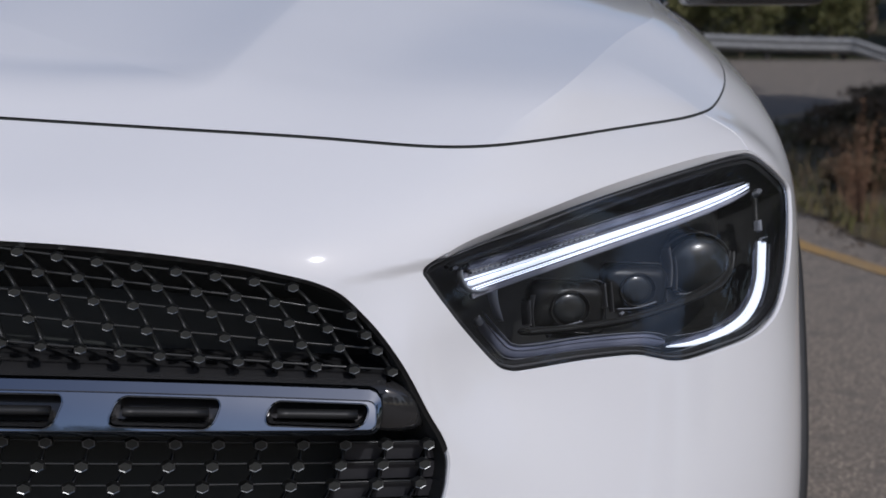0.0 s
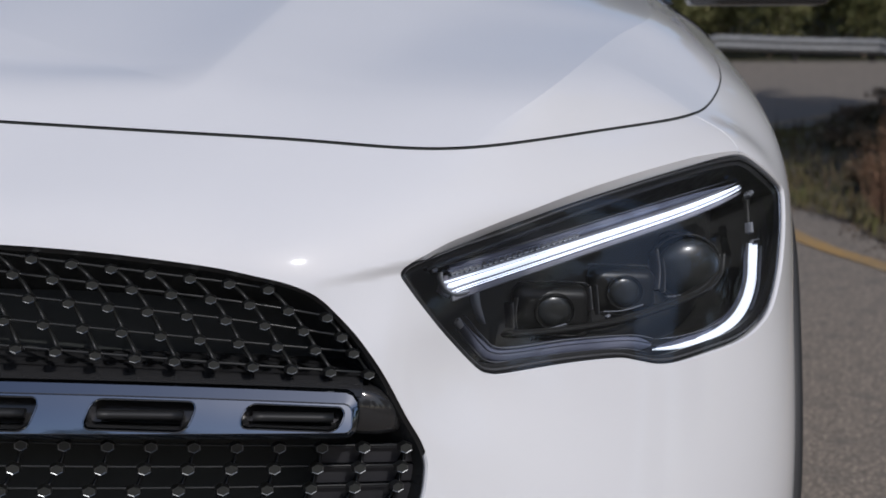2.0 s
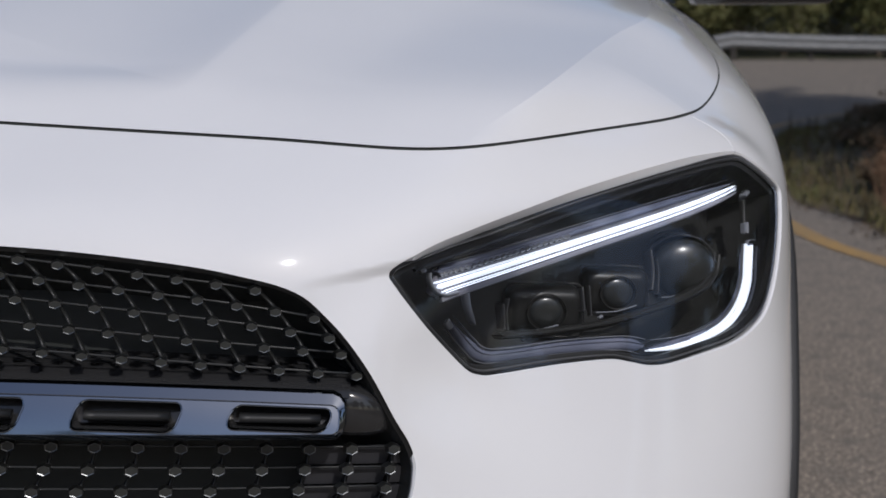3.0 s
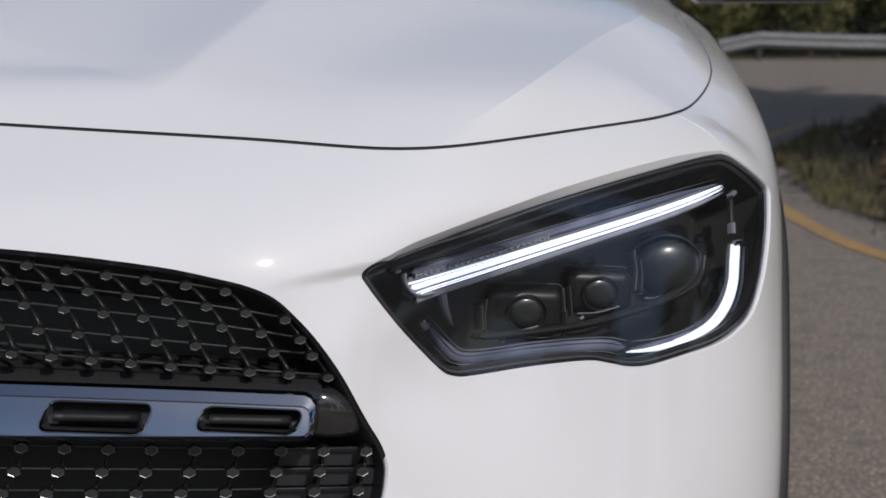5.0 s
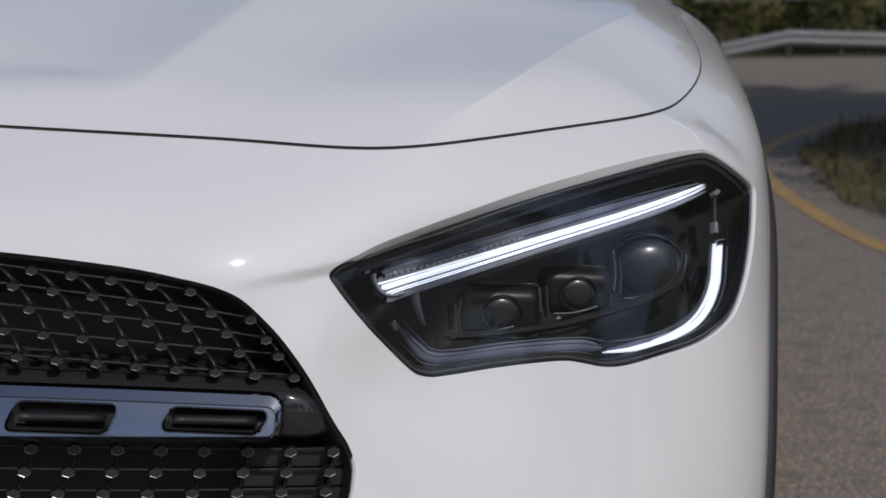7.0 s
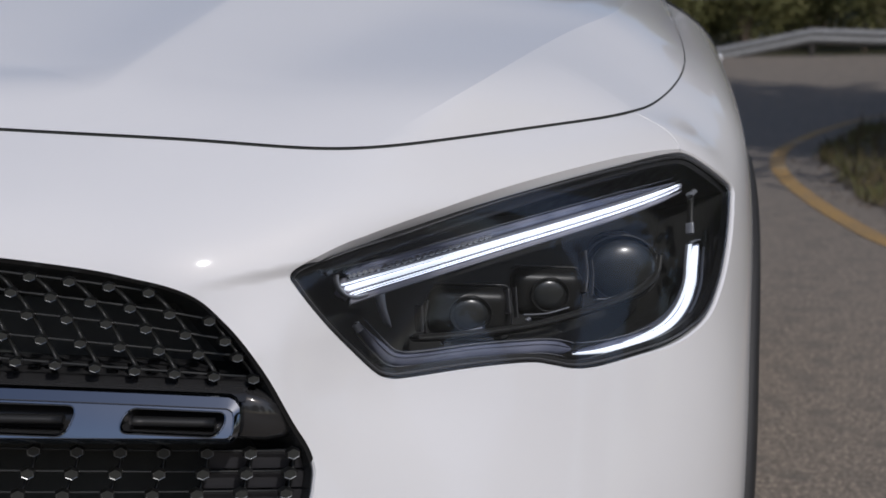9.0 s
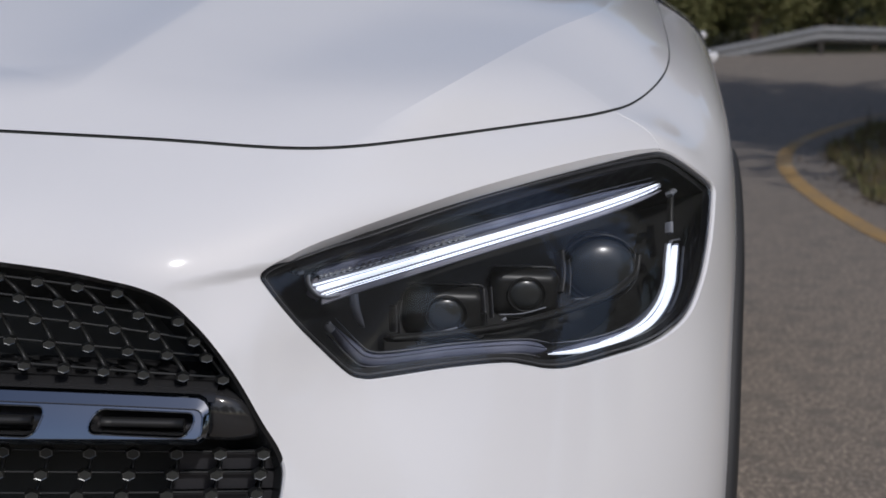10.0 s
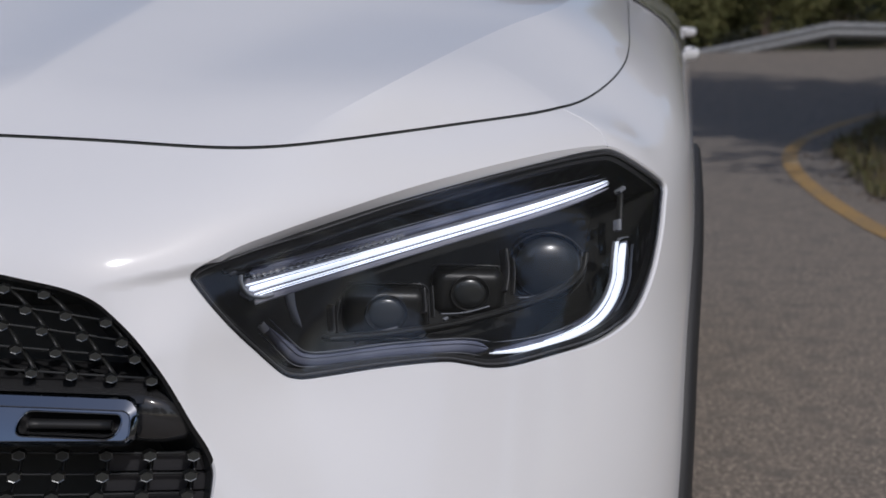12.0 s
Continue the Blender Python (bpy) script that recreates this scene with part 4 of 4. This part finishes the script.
panel("windscreen", [(-.74, 1.36, 1.03), (-.4, 1.25, 1.088), (0, 1.22, 1.105), (.4, 1.25, 1.088), (.74, 1.36, 1.03)], [(-.58, 2.06, 1.50), (-.3, 1.98, 1.53), (0, 1.95, 1.54), (.3, 1.98, 1.53), (.58, 2.06, 1.50)], WINDOW, "tinted windscreen", (0, -.02, .03))
panel("roof", [(-.58, 2.06, 1.50), (-.3, 1.98, 1.53), (0, 1.95, 1.54), (.3, 1.98, 1.53), (.58, 2.06, 1.50)], [(-.56, 3.75, 1.47), (-.3, 3.85, 1.51), (0, 3.88, 1.52), (.3, 3.85, 1.51), (.56, 3.75, 1.47)], PAINT, "white roof", (0, 0, .07))
panel("rear_window", [(-.56, 3.75, 1.47), (0, 3.88, 1.52), (.56, 3.75, 1.47)], [(-.70, 4.15, 1.08), (0, 4.32, 1.07), (.70, 4.15, 1.08)], WINDOW, "tinted rear window", (0, .03, .02))
for s in (1, -1):
    panel("side_window", [(s * .80, 1.32, 1.01), (s * .815, 2.3, 1.035), (s * .80, 3.4, 1.05), (s * .70, 4.15, 1.07)], [(s * .74, 1.36, 1.03), (s * .58, 2.06, 1.50), (s * .575, 3.0, 1.535), (s * .56, 3.75, 1.47)], WINDOW, "tinted side glass", (s * .02, 0, 0))
bm = bmesh.new()
box(bm, (-.84, .55, .20), (.84, 4.2, .26), .02)
box(bm, (-.70, 1.25, .26), (.70, 4.1, 1.0), .05)
bm.transform(CAR)
part("underbody", bm, CAVITY, car, "dark underbody and cabin floor")


def arch_trim(axle, front):
    """The dark plastic trim round a wheel arch, which stands proud of the wing."""
    ang = np.linspace(-.28, math.pi + .28, 72)
    rows = []
    for r, proud in ((.460, -.004), (.458, .004), (.451, .008), (.42, .009), (.385, .008), (.375, .004), (.375, -.03)):
        y, z = axle - r * np.cos(ang), np.maximum(AXLE_Z + r * np.sin(ang), .245)
        if front:
            s = find_uv(y, z, (1, 2), 6.3, 10.0)
            p = nose(s[:, 0], s[:, 1]) + surface_normal(NOSE, s[:, 0], s[:, 1]) * proud
        else:
            p = in_world(np.stack([.885 + proud + 0 * y, y, z], 1))
        rows.append(p)
    p = np.concatenate(rows)
    n = len(ang)
    f = [(k * n + i, k * n + i + 1, (k + 1) * n + i + 1, (k + 1) * n + i) for k in range(len(rows) - 1) for i in range(n - 1)]
    mesh_part("arch_trim", p, f, CLADDING, car, "dark grey plastic wheel arch trim")
    mesh_part("arch_trim", mirrored(p), [tuple(reversed(q)) for q in f], CLADDING, car, "dark grey plastic wheel arch trim")
    for s in (1, -1):
        bm = bmesh.new()
        bmesh.ops.create_cone(bm, cap_ends=True, segments=48, radius1=.40, radius2=.40, depth=.25, matrix=CAR @ Matrix.Translation((s * (.66 if front else .76), axle, AXLE_Z)) @ Matrix.Rotation(radians(90), 4, "Y"))
        part("wheel_well", bm, CAVITY, car)


arch_trim(AXLE_FRONT, True), arch_trim(AXLE_REAR, False)


def door_handle(x, y, z):
    for s in (1, -1):
        bm = bmesh.new()
        tube(bm, [(s * (x - .03), y - .10, z), (s * (x - .008), y - .085, z), (s * x, y - .03, z + .002), (s * x, y + .05, z + .003), (s * (x - .006), y + .1, z + .003), (s * (x - .03), y + .115, z + .003)], .014, 10, flat=(.008, .011))
        bm.transform(CAR)
        part("door_handle", bm, PAINT, car, "white door handle")


door_handle(.906, 2.02, .905), door_handle(.918, 3.12, .938)
for s in (1, -1):
    mirror = new("door_mirror")
    mirror.parent = car
    mirror["label"] = "door mirror with a black housing"
    for name, mat, lo, hi in (("mirror_cap", SATIN_BLACK, (s * .93, 1.36, 1.04), (s * 1.08, 1.50, 1.17)), ("mirror_base", GLOSS_BLACK, (s * .83, 1.38, 1.012), (s * 1.05, 1.49, 1.042))):
        bm = bmesh.new()
        box(bm, [min(a, b) for a, b in zip(lo, hi)], [max(a, b) for a, b in zip(lo, hi)], .012 if mat is GLOSS_BLACK else .055, segments=6)
        bm.transform(CAR)
        part(name, bm, mat, mirror)


# ---- the road and what lies round it ----
ASPHALT = material("asphalt", (0.166, 0.141, 0.117), 0.9)
add_noise(ASPHALT, 0.7, 0.35, 0.7, (0.192, 0.161, 0.131), detail=4)
add_noise(ASPHALT, 100, 0.50, 0.60, (0.43, 0.365, 0.29), detail=3, bump=0.6, bump_scale=0.006)
add_noise(ASPHALT, 55, 0.45, 0.66, (0.118, 0.10, 0.084), detail=4)
add_noise(ASPHALT, 9, 0.5, 0.75, (0.13, 0.115, 0.10), detail=6)
EARTH = material("dry_earth", (0.10, 0.074, 0.048), 0.95)
add_noise(EARTH, 3.0, 0.4, 0.62, (0.05, 0.058, 0.02), detail=8)
add_noise(EARTH, 60, 0.4, 0.6, (0.14, 0.105, 0.065), detail=4, bump=0.8, bump_scale=0.03)
YELLOW = material("road_paint", (0.41, 0.245, 0.075), 0.75)
add_noise(YELLOW, 35, 0.45, 0.75, (0.22, 0.17, 0.11), detail=8)
add_noise(YELLOW, 1.1, 0.60, 0.64, (0.45, 0.34, 0.20), detail=1)
add_noise(YELLOW, 0.9, 0.45, 0.8, (0.20, 0.16, 0.11), detail=5)
ZINC = material("galvanised_steel", (0.25, 0.255, 0.26), 0.6, 0.25)
add_noise(ZINC, 12, 0.3, 0.7, (0.20, 0.205, 0.21), rough=(0.5, 0.7))
RUST = material("weathered_post", (0.05, 0.045, 0.04), 0.8)
BRUSH = material("green_slope", (0.055, 0.06, 0.02), 0.95)
add_noise(BRUSH, 2.0, 0.4, 0.65, (0.13, 0.10, 0.05), detail=8)
add_noise(BRUSH, 30, 0.4, 0.6, (0.03, 0.035, 0.012), detail=4, bump=1.0, bump_scale=0.1)
LEAF = material("leaf", (0.115, 0.125, 0.042), 0.75)
DRY = material("dry_stem", (0.115, 0.08, 0.043), 0.8)
BARK = material("bark", (0.12, 0.09, 0.065), 0.9)
for m, other in ((LEAF, (0.16, 0.148, 0.052)), (DRY, (0.05, 0.045, 0.02))):
    t = m.node_tree
    info, mix = t.nodes.new("ShaderNodeNewGeometry"), t.nodes.new("ShaderNodeMix")
    mix.data_type = "RGBA"
    mix.inputs[6].default_value, mix.inputs[7].default_value = t.nodes["Principled BSDF"].inputs["Base Color"].default_value, (*other, 1)
    t.links.new(info.outputs["Random Per Island"], mix.inputs[0])
    t.links.new(mix.outputs[2], t.nodes["Principled BSDF"].inputs["Base Color"])


def ground_z(x, y):
    """The road is level by the car, climbs a little towards the far bend, and the slope beyond the rail is steeper."""
    rise = .31 * max(0, min(1, (y - 13) / 15)) ** 1.2
    return rise + max(0, y - 30.5) * .07 * min(1, max(0, y - 30.5) / 20)


EDGE = [(3.3, -30.0), (3.0, -4), (2.45, 3.4), (2.19, 4.95), (2.055, 5.6), (2.0, 6.4), (1.983, 7.3), (2.005, 8.4), (2.10, 9.5), (2.30, 10.6), (2.62, 11.7), (3.05, 12.9), (3.75, 14.3), (5.4, 16.2), (9.0, 18.8), (16, 21)]
edge = smooth_line(EDGE, 10)


def verge_z(x, y):
    """The mound of earth inside the bend."""
    d = near_line(VERGE, np.stack([x, y], 1)) * inside(VERGE, np.stack([x, y], 1))
    return .30 * np.minimum(1, d / 1.7) ** 1.4


way = np.gradient(edge, axis=0)
beside = np.stack([way[:, 1], -way[:, 0]], 1) / np.linalg.norm(way, axis=1)[:, None]
VERGE = np.array([tuple(p + n * (.32 + .05 * math.sin(p[1] * 2.3) + .03 * math.sin(p[1] * 5.1))) for p, n in zip(edge[4:131:2], beside[4:131:2])] + [(30, 16.5), (30, -25)])
xs = np.unique(np.concatenate([np.linspace(-400, -12, 14), np.linspace(-12, 16, 57), np.linspace(16, 400, 14)]))
ys = np.unique(np.concatenate([np.linspace(-300, -6, 10), np.linspace(-6, 46, 105), np.linspace(46, 90, 12), np.linspace(90, 600, 10)]))
bm = bmesh.new()
grid = [[bm.verts.new((x, y, ground_z(x, min(y, 120)))) for x in xs] for y in ys]
for i in range(len(ys) - 1):
    for j in range(len(xs) - 1):
        f = bm.faces.new((grid[i][j], grid[i][j + 1], grid[i + 1][j + 1], grid[i + 1][j]))
        f.material_index = 1 if ys[i] >= 29.3 else 0
tagged(part("road", bm, [ASPHALT, BRUSH]), "worn grey asphalt road bending away", "road", kind="structure")

q, f = sheet(VERGE.min(0) - 0, np.array([12, 17]), (.3, .3), [VERGE], lambda c: inside(VERGE, c) & (c[:, 0] < 11))
z = verge_z(q[:, 0], q[:, 1]) + .006 + np.array([ground_z(x, y) + .06 * noise.noise((x * 2, y * 2, 0)) for x, y in q]) * np.minimum(1, near_line(VERGE, q) + .02)
tagged(mesh_part("verge", np.column_stack([q, z]), f, EARTH), "bank of dry earth and grass inside the bend", "verge", kind="structure")

bm = bmesh.new()
rows = []
for p, n in zip(edge, beside):
    rows.append([bm.verts.new((p[0] + n[0] * o, p[1] + n[1] * o, ground_z(0, p[1]) + .004)) for o in (-.053, .053)])
for a, b in zip(rows[:-1], rows[1:]):
    bm.faces.new((a[0], a[1], b[1], b[0]))
tagged(part("road_line", bm, YELLOW), "worn yellow line along the road edge", "road line", kind="structure")


# guard rail: a corrugated beam on posts, with both ends turned down
rail = thing("guard_rail", "galvanised steel guard rail on posts beside the road", "guard rail", (0, 0, 0))
RAIL = [(2.4, 29.0, .30), (3.2, 29.0, .44), (4.4, 29.0, .66), (5.35, 29.0, .845), (5.6, 29.0, .855), (7.0, 28.95, .80), (8.5, 28.9, .765), (8.75, 28.85, .74), (9.6, 28.6, .45), (10.2, 28.4, .28)]
PROFILE = [(0, 0), (-.035, -.03), (-.06, -.06), (-.06, -.10), (-.02, -.135), (-.02, -.165), (-.06, -.20), (-.06, -.24), (-.035, -.27), (0, -.30)]
bm = bmesh.new()
rows = [[bm.verts.new((x, y + a, z + b)) for a, b in PROFILE] for x, y, z in smooth_line(RAIL, 6)]
for a, b in zip(rows[:-1], rows[1:]):
    for k in range(len(PROFILE) - 1):
        bm.faces.new((a[k], b[k], b[k + 1], a[k + 1]))
beam = part("beam", bm, ZINC, rail, "corrugated steel beam")
for x, top in ((3.4, .46), (5.45, .84), (7.0, .79), (8.55, .75)):
    bm = bmesh.new()
    box(bm, (x - .05, 29.0, .1), (x + .05, 29.12, top - .02), .008)
    part("post", bm, RUST, rail, "dark weathered post")


def leaf_cloud(bm, centre, size, count, leaf, rng):
    """Many small leaves, thick near the rim of an uneven crown."""
    for _ in range(count):
        d = Vector((rng.gauss(0, 1), rng.gauss(0, 1), rng.gauss(0, 1))).normalized()
        r = rng.uniform(.45, 1.05) * (1 + .35 * noise.noise(d * 1.7 + Vector(centre)))
        p = Vector(centre) + Vector((d.x * size[0], d.y * size[1], d.z * size[2])) * r
        t = Matrix.Translation(p) @ Euler((rng.uniform(0, 6), rng.uniform(0, 6), rng.uniform(0, 6))).to_matrix().to_4x4()
        s = leaf * rng.uniform(.6, 1.4)
        bm.faces.new([bm.verts.new(t @ Vector(c)) for c in ((0, -s, 0), (s * .45, 0, s * .1), (0, s, 0), (-s * .45, 0, s * .1))])


def shrub(x, y, h, w, seed, leaf=.10, count=1500, name="shrub", label="dense green roadside shrub", trunk=.05):
    rng = random.Random(seed)
    z = ground_z(x, min(y, 120))
    ob = thing(name, label, name, (x, y, z), "roadside growth" if name == "shrub" else "")
    bm = bmesh.new()
    for k in range(5):
        a = rng.uniform(0, 6.28)
        tube(bm, [(0, 0, -.1), (math.cos(a) * w * .15, math.sin(a) * w * .15, h * .35), (math.cos(a) * w * .35, math.sin(a) * w * .35, h * .75)], [trunk, trunk * .7, trunk * .3], 6)
    part("trunk", bm, BARK, ob)
    bm = bmesh.new()
    for k in range(7):
        a, r = rng.uniform(0, 6.28), rng.uniform(.1, .55) * w
        leaf_cloud(bm, (math.cos(a) * r, math.sin(a) * r, h * rng.uniform(.3, .8)), (w * .42, w * .42, h * .3), count // 7, leaf, rng)
    part("crown", bm, LEAF, ob, smooth=False)
    return ob


rng = random.Random(4)
for k in range(34):
    shrub(rng.uniform(-2, 20), rng.uniform(30.9, 37), rng.uniform(1.8, 4.2), rng.uniform(1.4, 2.6), 100 + k, .062, 3600, trunk=.02)
for k, (x, y, h, w) in enumerate([(9.4, 5.9, 24.0, 4.5), (12.6, 3.6, 16.0, 4.2)]):
    shrub(x, y, h, w, 300 + k, .34, 4600, "tree", "tall broad green tree, added for the car's reflections", .1)
# slender trees out of view, added to cast shade on the bank
for k, (x, y) in enumerate([(6.0, 6.95), (6.4, 4.5)]):
    shrub(x, y, 7.0, 2.1, 305 + k, .13, 6500 - 5000 * k, "tree", "slender unseen tree, added to shade the earth bank", .08)
# unseen shrubs at the right, added to darken what the wing reflects
rng = random.Random(58)
for k in range(6):
    shrub(8.5 + rng.uniform(0, 3.0) + .12 * k, 5.5 + k * 2.2 + rng.uniform(-.5, .5), rng.uniform(3.6, 5.6), rng.uniform(1.7, 2.4), 600 + k, .12, 3200, trunk=.03)
# a ring of unseen trees, added for lens and paint to reflect
reflection_tree = shrub(10.0, -3.0, 6.0, 3.2, 310, .16, 5200, "tree", "broad green tree, added for the car's reflections", .16)
rng = random.Random(21)
for k in range(15):
    a = radians(12 - k * 13)
    r = rng.uniform(17, 24) * (1.75 if k < 4 else 1)
    copy_thing(reflection_tree, Matrix.Translation((r * math.cos(a), r * math.sin(a) - 3, 0)) @ Matrix.Rotation(rng.uniform(0, 6), 4, "Z") @ Matrix.Diagonal((1.15, 1.15, 1.25, 1)))
# more copies as wooded slopes beyond the rail and beside the road, added to darken reflections
for k in range(30):
    x, y, big = (-6 + k * 2.6 + rng.uniform(-.8, .8), rng.uniform(40, 47), rng.uniform(1.4, 1.9)) if k < 18 else (rng.uniform(15, 22), 9.5 + (k - 18) * 2.4 + rng.uniform(-1, 1), rng.uniform(1.3, 1.8))
    copy_thing(reflection_tree, Matrix.Translation((x, y, ground_z(x, y))) @ Matrix.Rotation(rng.uniform(0, 6), 4, "Z") @ Matrix.Diagonal((big * .8, big * .8, big, 1)))
DRY_LEAF = material("dry_leaf", (0.15, 0.105, 0.065), 0.85)
add_noise(DRY_LEAF, 1.5, 0.4, 0.6, (0.055, 0.058, 0.022), detail=3)


def dry_bush(x, y, h, w, seed):
    """A low brown bush of thin twigs and small leaves."""
    rng = random.Random(seed)
    ob = thing("dry_bush", "low brown half-dry bush on the earth bank", "bush", (x, y, float(verge_z(np.array([x]), np.array([y]))[0]) + ground_z(x, y)), "bushes on the bank")
    bm = bmesh.new()
    for k in range(16):
        a, r = rng.uniform(0, 6.28), rng.uniform(.2, .9) * w
        tube(bm, [(0, 0, -.05), (math.cos(a) * r * .4, math.sin(a) * r * .4, h * .5), (math.cos(a) * r, math.sin(a) * r, h * rng.uniform(.7, 1.15))], [.008, .006, .003], 4)
    part("stem", bm, BARK, ob)
    bm = bmesh.new()
    for k in range(5):
        a, r = rng.uniform(0, 6.28), rng.uniform(0, .6) * w
        leaf_cloud(bm, (math.cos(a) * r, math.sin(a) * r, h * rng.uniform(.35, .75)), (w * .5, w * .5, h * .4), 420, .022, rng)
    part("crown", bm, DRY_LEAF, ob, smooth=False)


for k, (x, y, h, w) in enumerate([(2.85, 7.3, .16, .38), (3.3, 8.6, .22, .5), (3.3, 9.8, .16, .34), (3.7, 7.9, .26, .55), (4.1, 10.2, .26, .6), (4.0, 11.6, .20, .45), (4.5, 9.0, .30, .6), (4.6, 12.4, .24, .55), (5.0, 11.0, .30, .7), (5.6, 13.4, .26, .7), (3.15, 6.4, .14, .35), (4.0, 6.6, .2, .5)]):
    dry_bush(x, y, h, w, 400 + k)
# dry weeds on the bank
bm = bmesh.new()
rng = random.Random(9)
spots = np.array([(rng.uniform(2.2, 7.5), rng.uniform(4.0, 14.5)) for _ in range(4200)])
spots = spots[inside(VERGE, spots)]
for (x, y), z in zip(spots, verge_z(spots[:, 0], spots[:, 1])):
    z += ground_z(x, y)
    h = rng.uniform(.04, .15) * (1.9 if rng.random() < .06 else 1)
    dx, dy = rng.gauss(0, .25) * h, rng.gauss(0, .25) * h
    s = rng.uniform(.004, .010)
    a = bm.verts.new((x - s, y, z - .02)), bm.verts.new((x + s, y, z - .02)), bm.verts.new((x + dx * .5 + s * .6, y + dy * .5, z + h * .6)), bm.verts.new((x + dx * .5 - s * .6, y + dy * .5, z + h * .6)), bm.verts.new((x + dx, y + dy, z + h))
    bm.faces.new(a[:4]), bm.faces.new((a[3], a[2], a[4]))
tagged(part("dry_grass", bm, DRY, smooth=False), "tufts of dry brown grass on the bank", "grass", kind="stuff")

# short olive grass along the edge of the asphalt
TURF = material("olive_grass", (0.16, 0.13, 0.05), 0.8)
add_noise(TURF, 2.5, 0.4, 0.6, (0.11, 0.115, 0.032), detail=3)
bm = bmesh.new()
rng = random.Random(12)
spots = np.array([(rng.uniform(2.2, 4.4), rng.uniform(4.5, 13.0)) for _ in range(9000)])
spots = spots[inside(VERGE, spots)]
spots = spots[near_line(VERGE, spots) < np.array([abs(rng.gauss(.0, .32)) + .05 for _ in spots])]
for (x, y), z in zip(spots, verge_z(spots[:, 0], spots[:, 1])):
    z += ground_z(x, y)
    h, s = rng.uniform(.03, .11), rng.uniform(.004, .009)
    dx, dy = rng.gauss(0, .45) * h, rng.gauss(0, .45) * h
    a = [bm.verts.new(c) for c in ((x - s, y, z - .02), (x + s, y, z - .02), (x + dx, y + dy, z + h))]
    bm.faces.new(a)
tagged(part("edge_grass", bm, TURF, smooth=False), "short olive grass along the edge of the asphalt", "grass", kind="stuff")

# tall rusty weed stalks near the edge of the bank
RUSTY = material("rusty_stalk", (0.27, 0.145, 0.085), 0.85)
add_noise(RUSTY, 12, 0.35, 0.65, (0.17, 0.105, 0.06), detail=4)


def dry_stalks(x, y, h, seed):
    """A clump of thin upright stalks with small dry leaves along them."""
    rng = random.Random(seed)
    z0 = float(verge_z(np.array([x]), np.array([y]))[0]) + ground_z(x, y)
    ob = thing("dry_stalks", "tall rusty-brown dry weed stalks on the earth bank", "weed", (x, y, z0), "weeds on the bank")
    leaves = bmesh.new()
    for k in range(15):
        a, r, top = rng.uniform(0, 6.28), rng.uniform(.02, .19), h * rng.uniform(.45, 1.05)
        path = [Vector((math.cos(a) * r * f, math.sin(a) * r * f, top * g)) for f, g in ((.3, -.05), (.55, .35), (.75, .7), (1, 1))]
        bm = bmesh.new()
        tube(bm, path, [.0048, .004, .003, .0015], 5)
        part("stem", bm, RUSTY, ob)
        for _ in range(22):
            f = rng.uniform(.2, 1)
            p = path[1].lerp(path[3], f) + Vector((rng.gauss(0, .015), rng.gauss(0, .015), rng.gauss(0, .02)))
            t = Matrix.Translation(p) @ Euler((rng.uniform(0, 6), rng.uniform(0, 6), rng.uniform(0, 6))).to_matrix().to_4x4()
            q = rng.uniform(.006, .015)
            leaves.faces.new([leaves.verts.new(t @ Vector(c)) for c in ((0, -q, 0), (q * .4, 0, 0), (0, q, 0), (-q * .4, 0, 0))])
    part("leaf_spray", leaves, RUSTY, ob, smooth=False)["kind"] = "stuff"


for k, (x, y, h) in enumerate([(2.52, 6.25, .60), (2.60, 6.7, .56), (2.74, 6.0, .50), (2.95, 6.9, .44), (3.35, 7.3, .36)]):
    dry_stalks(x, y, h, 500 + k)

# dead leaves and grit strewn over the edge of the asphalt
LITTER = material("dead_leaf", (0.13, 0.085, 0.05), 0.9)
add_noise(LITTER, 4, 0.4, 0.6, (0.07, 0.055, 0.035), detail=3)
bm = bmesh.new()
rng = random.Random(77)
spots = np.array([(rng.uniform(2.0, 4.4), rng.uniform(4.5, 13.5)) for _ in range(14000)])
spots = spots[near_line(VERGE[:-2], spots, closed=False) < np.array([abs(rng.gauss(0, .11)) for _ in spots])]
for x, y in spots:
    z = ground_z(x, y) + float(verge_z(np.array([x]), np.array([y]))[0]) + .008
    t = Matrix.Translation((x, y, z)) @ Euler((rng.gauss(0, .3), rng.gauss(0, .3), rng.uniform(0, 6))).to_matrix().to_4x4()
    q = rng.uniform(.006, .022)
    bm.faces.new([bm.verts.new(t @ Vector(c)) for c in ((0, -q, 0), (q * .5, 0, q * .15), (0, q, 0), (-q * .5, 0, q * .15))])
tagged(part("leaf_litter", bm, LITTER, smooth=False), "dead leaves and grit strewn along the asphalt edge", "leaf litter", kind="stuff")
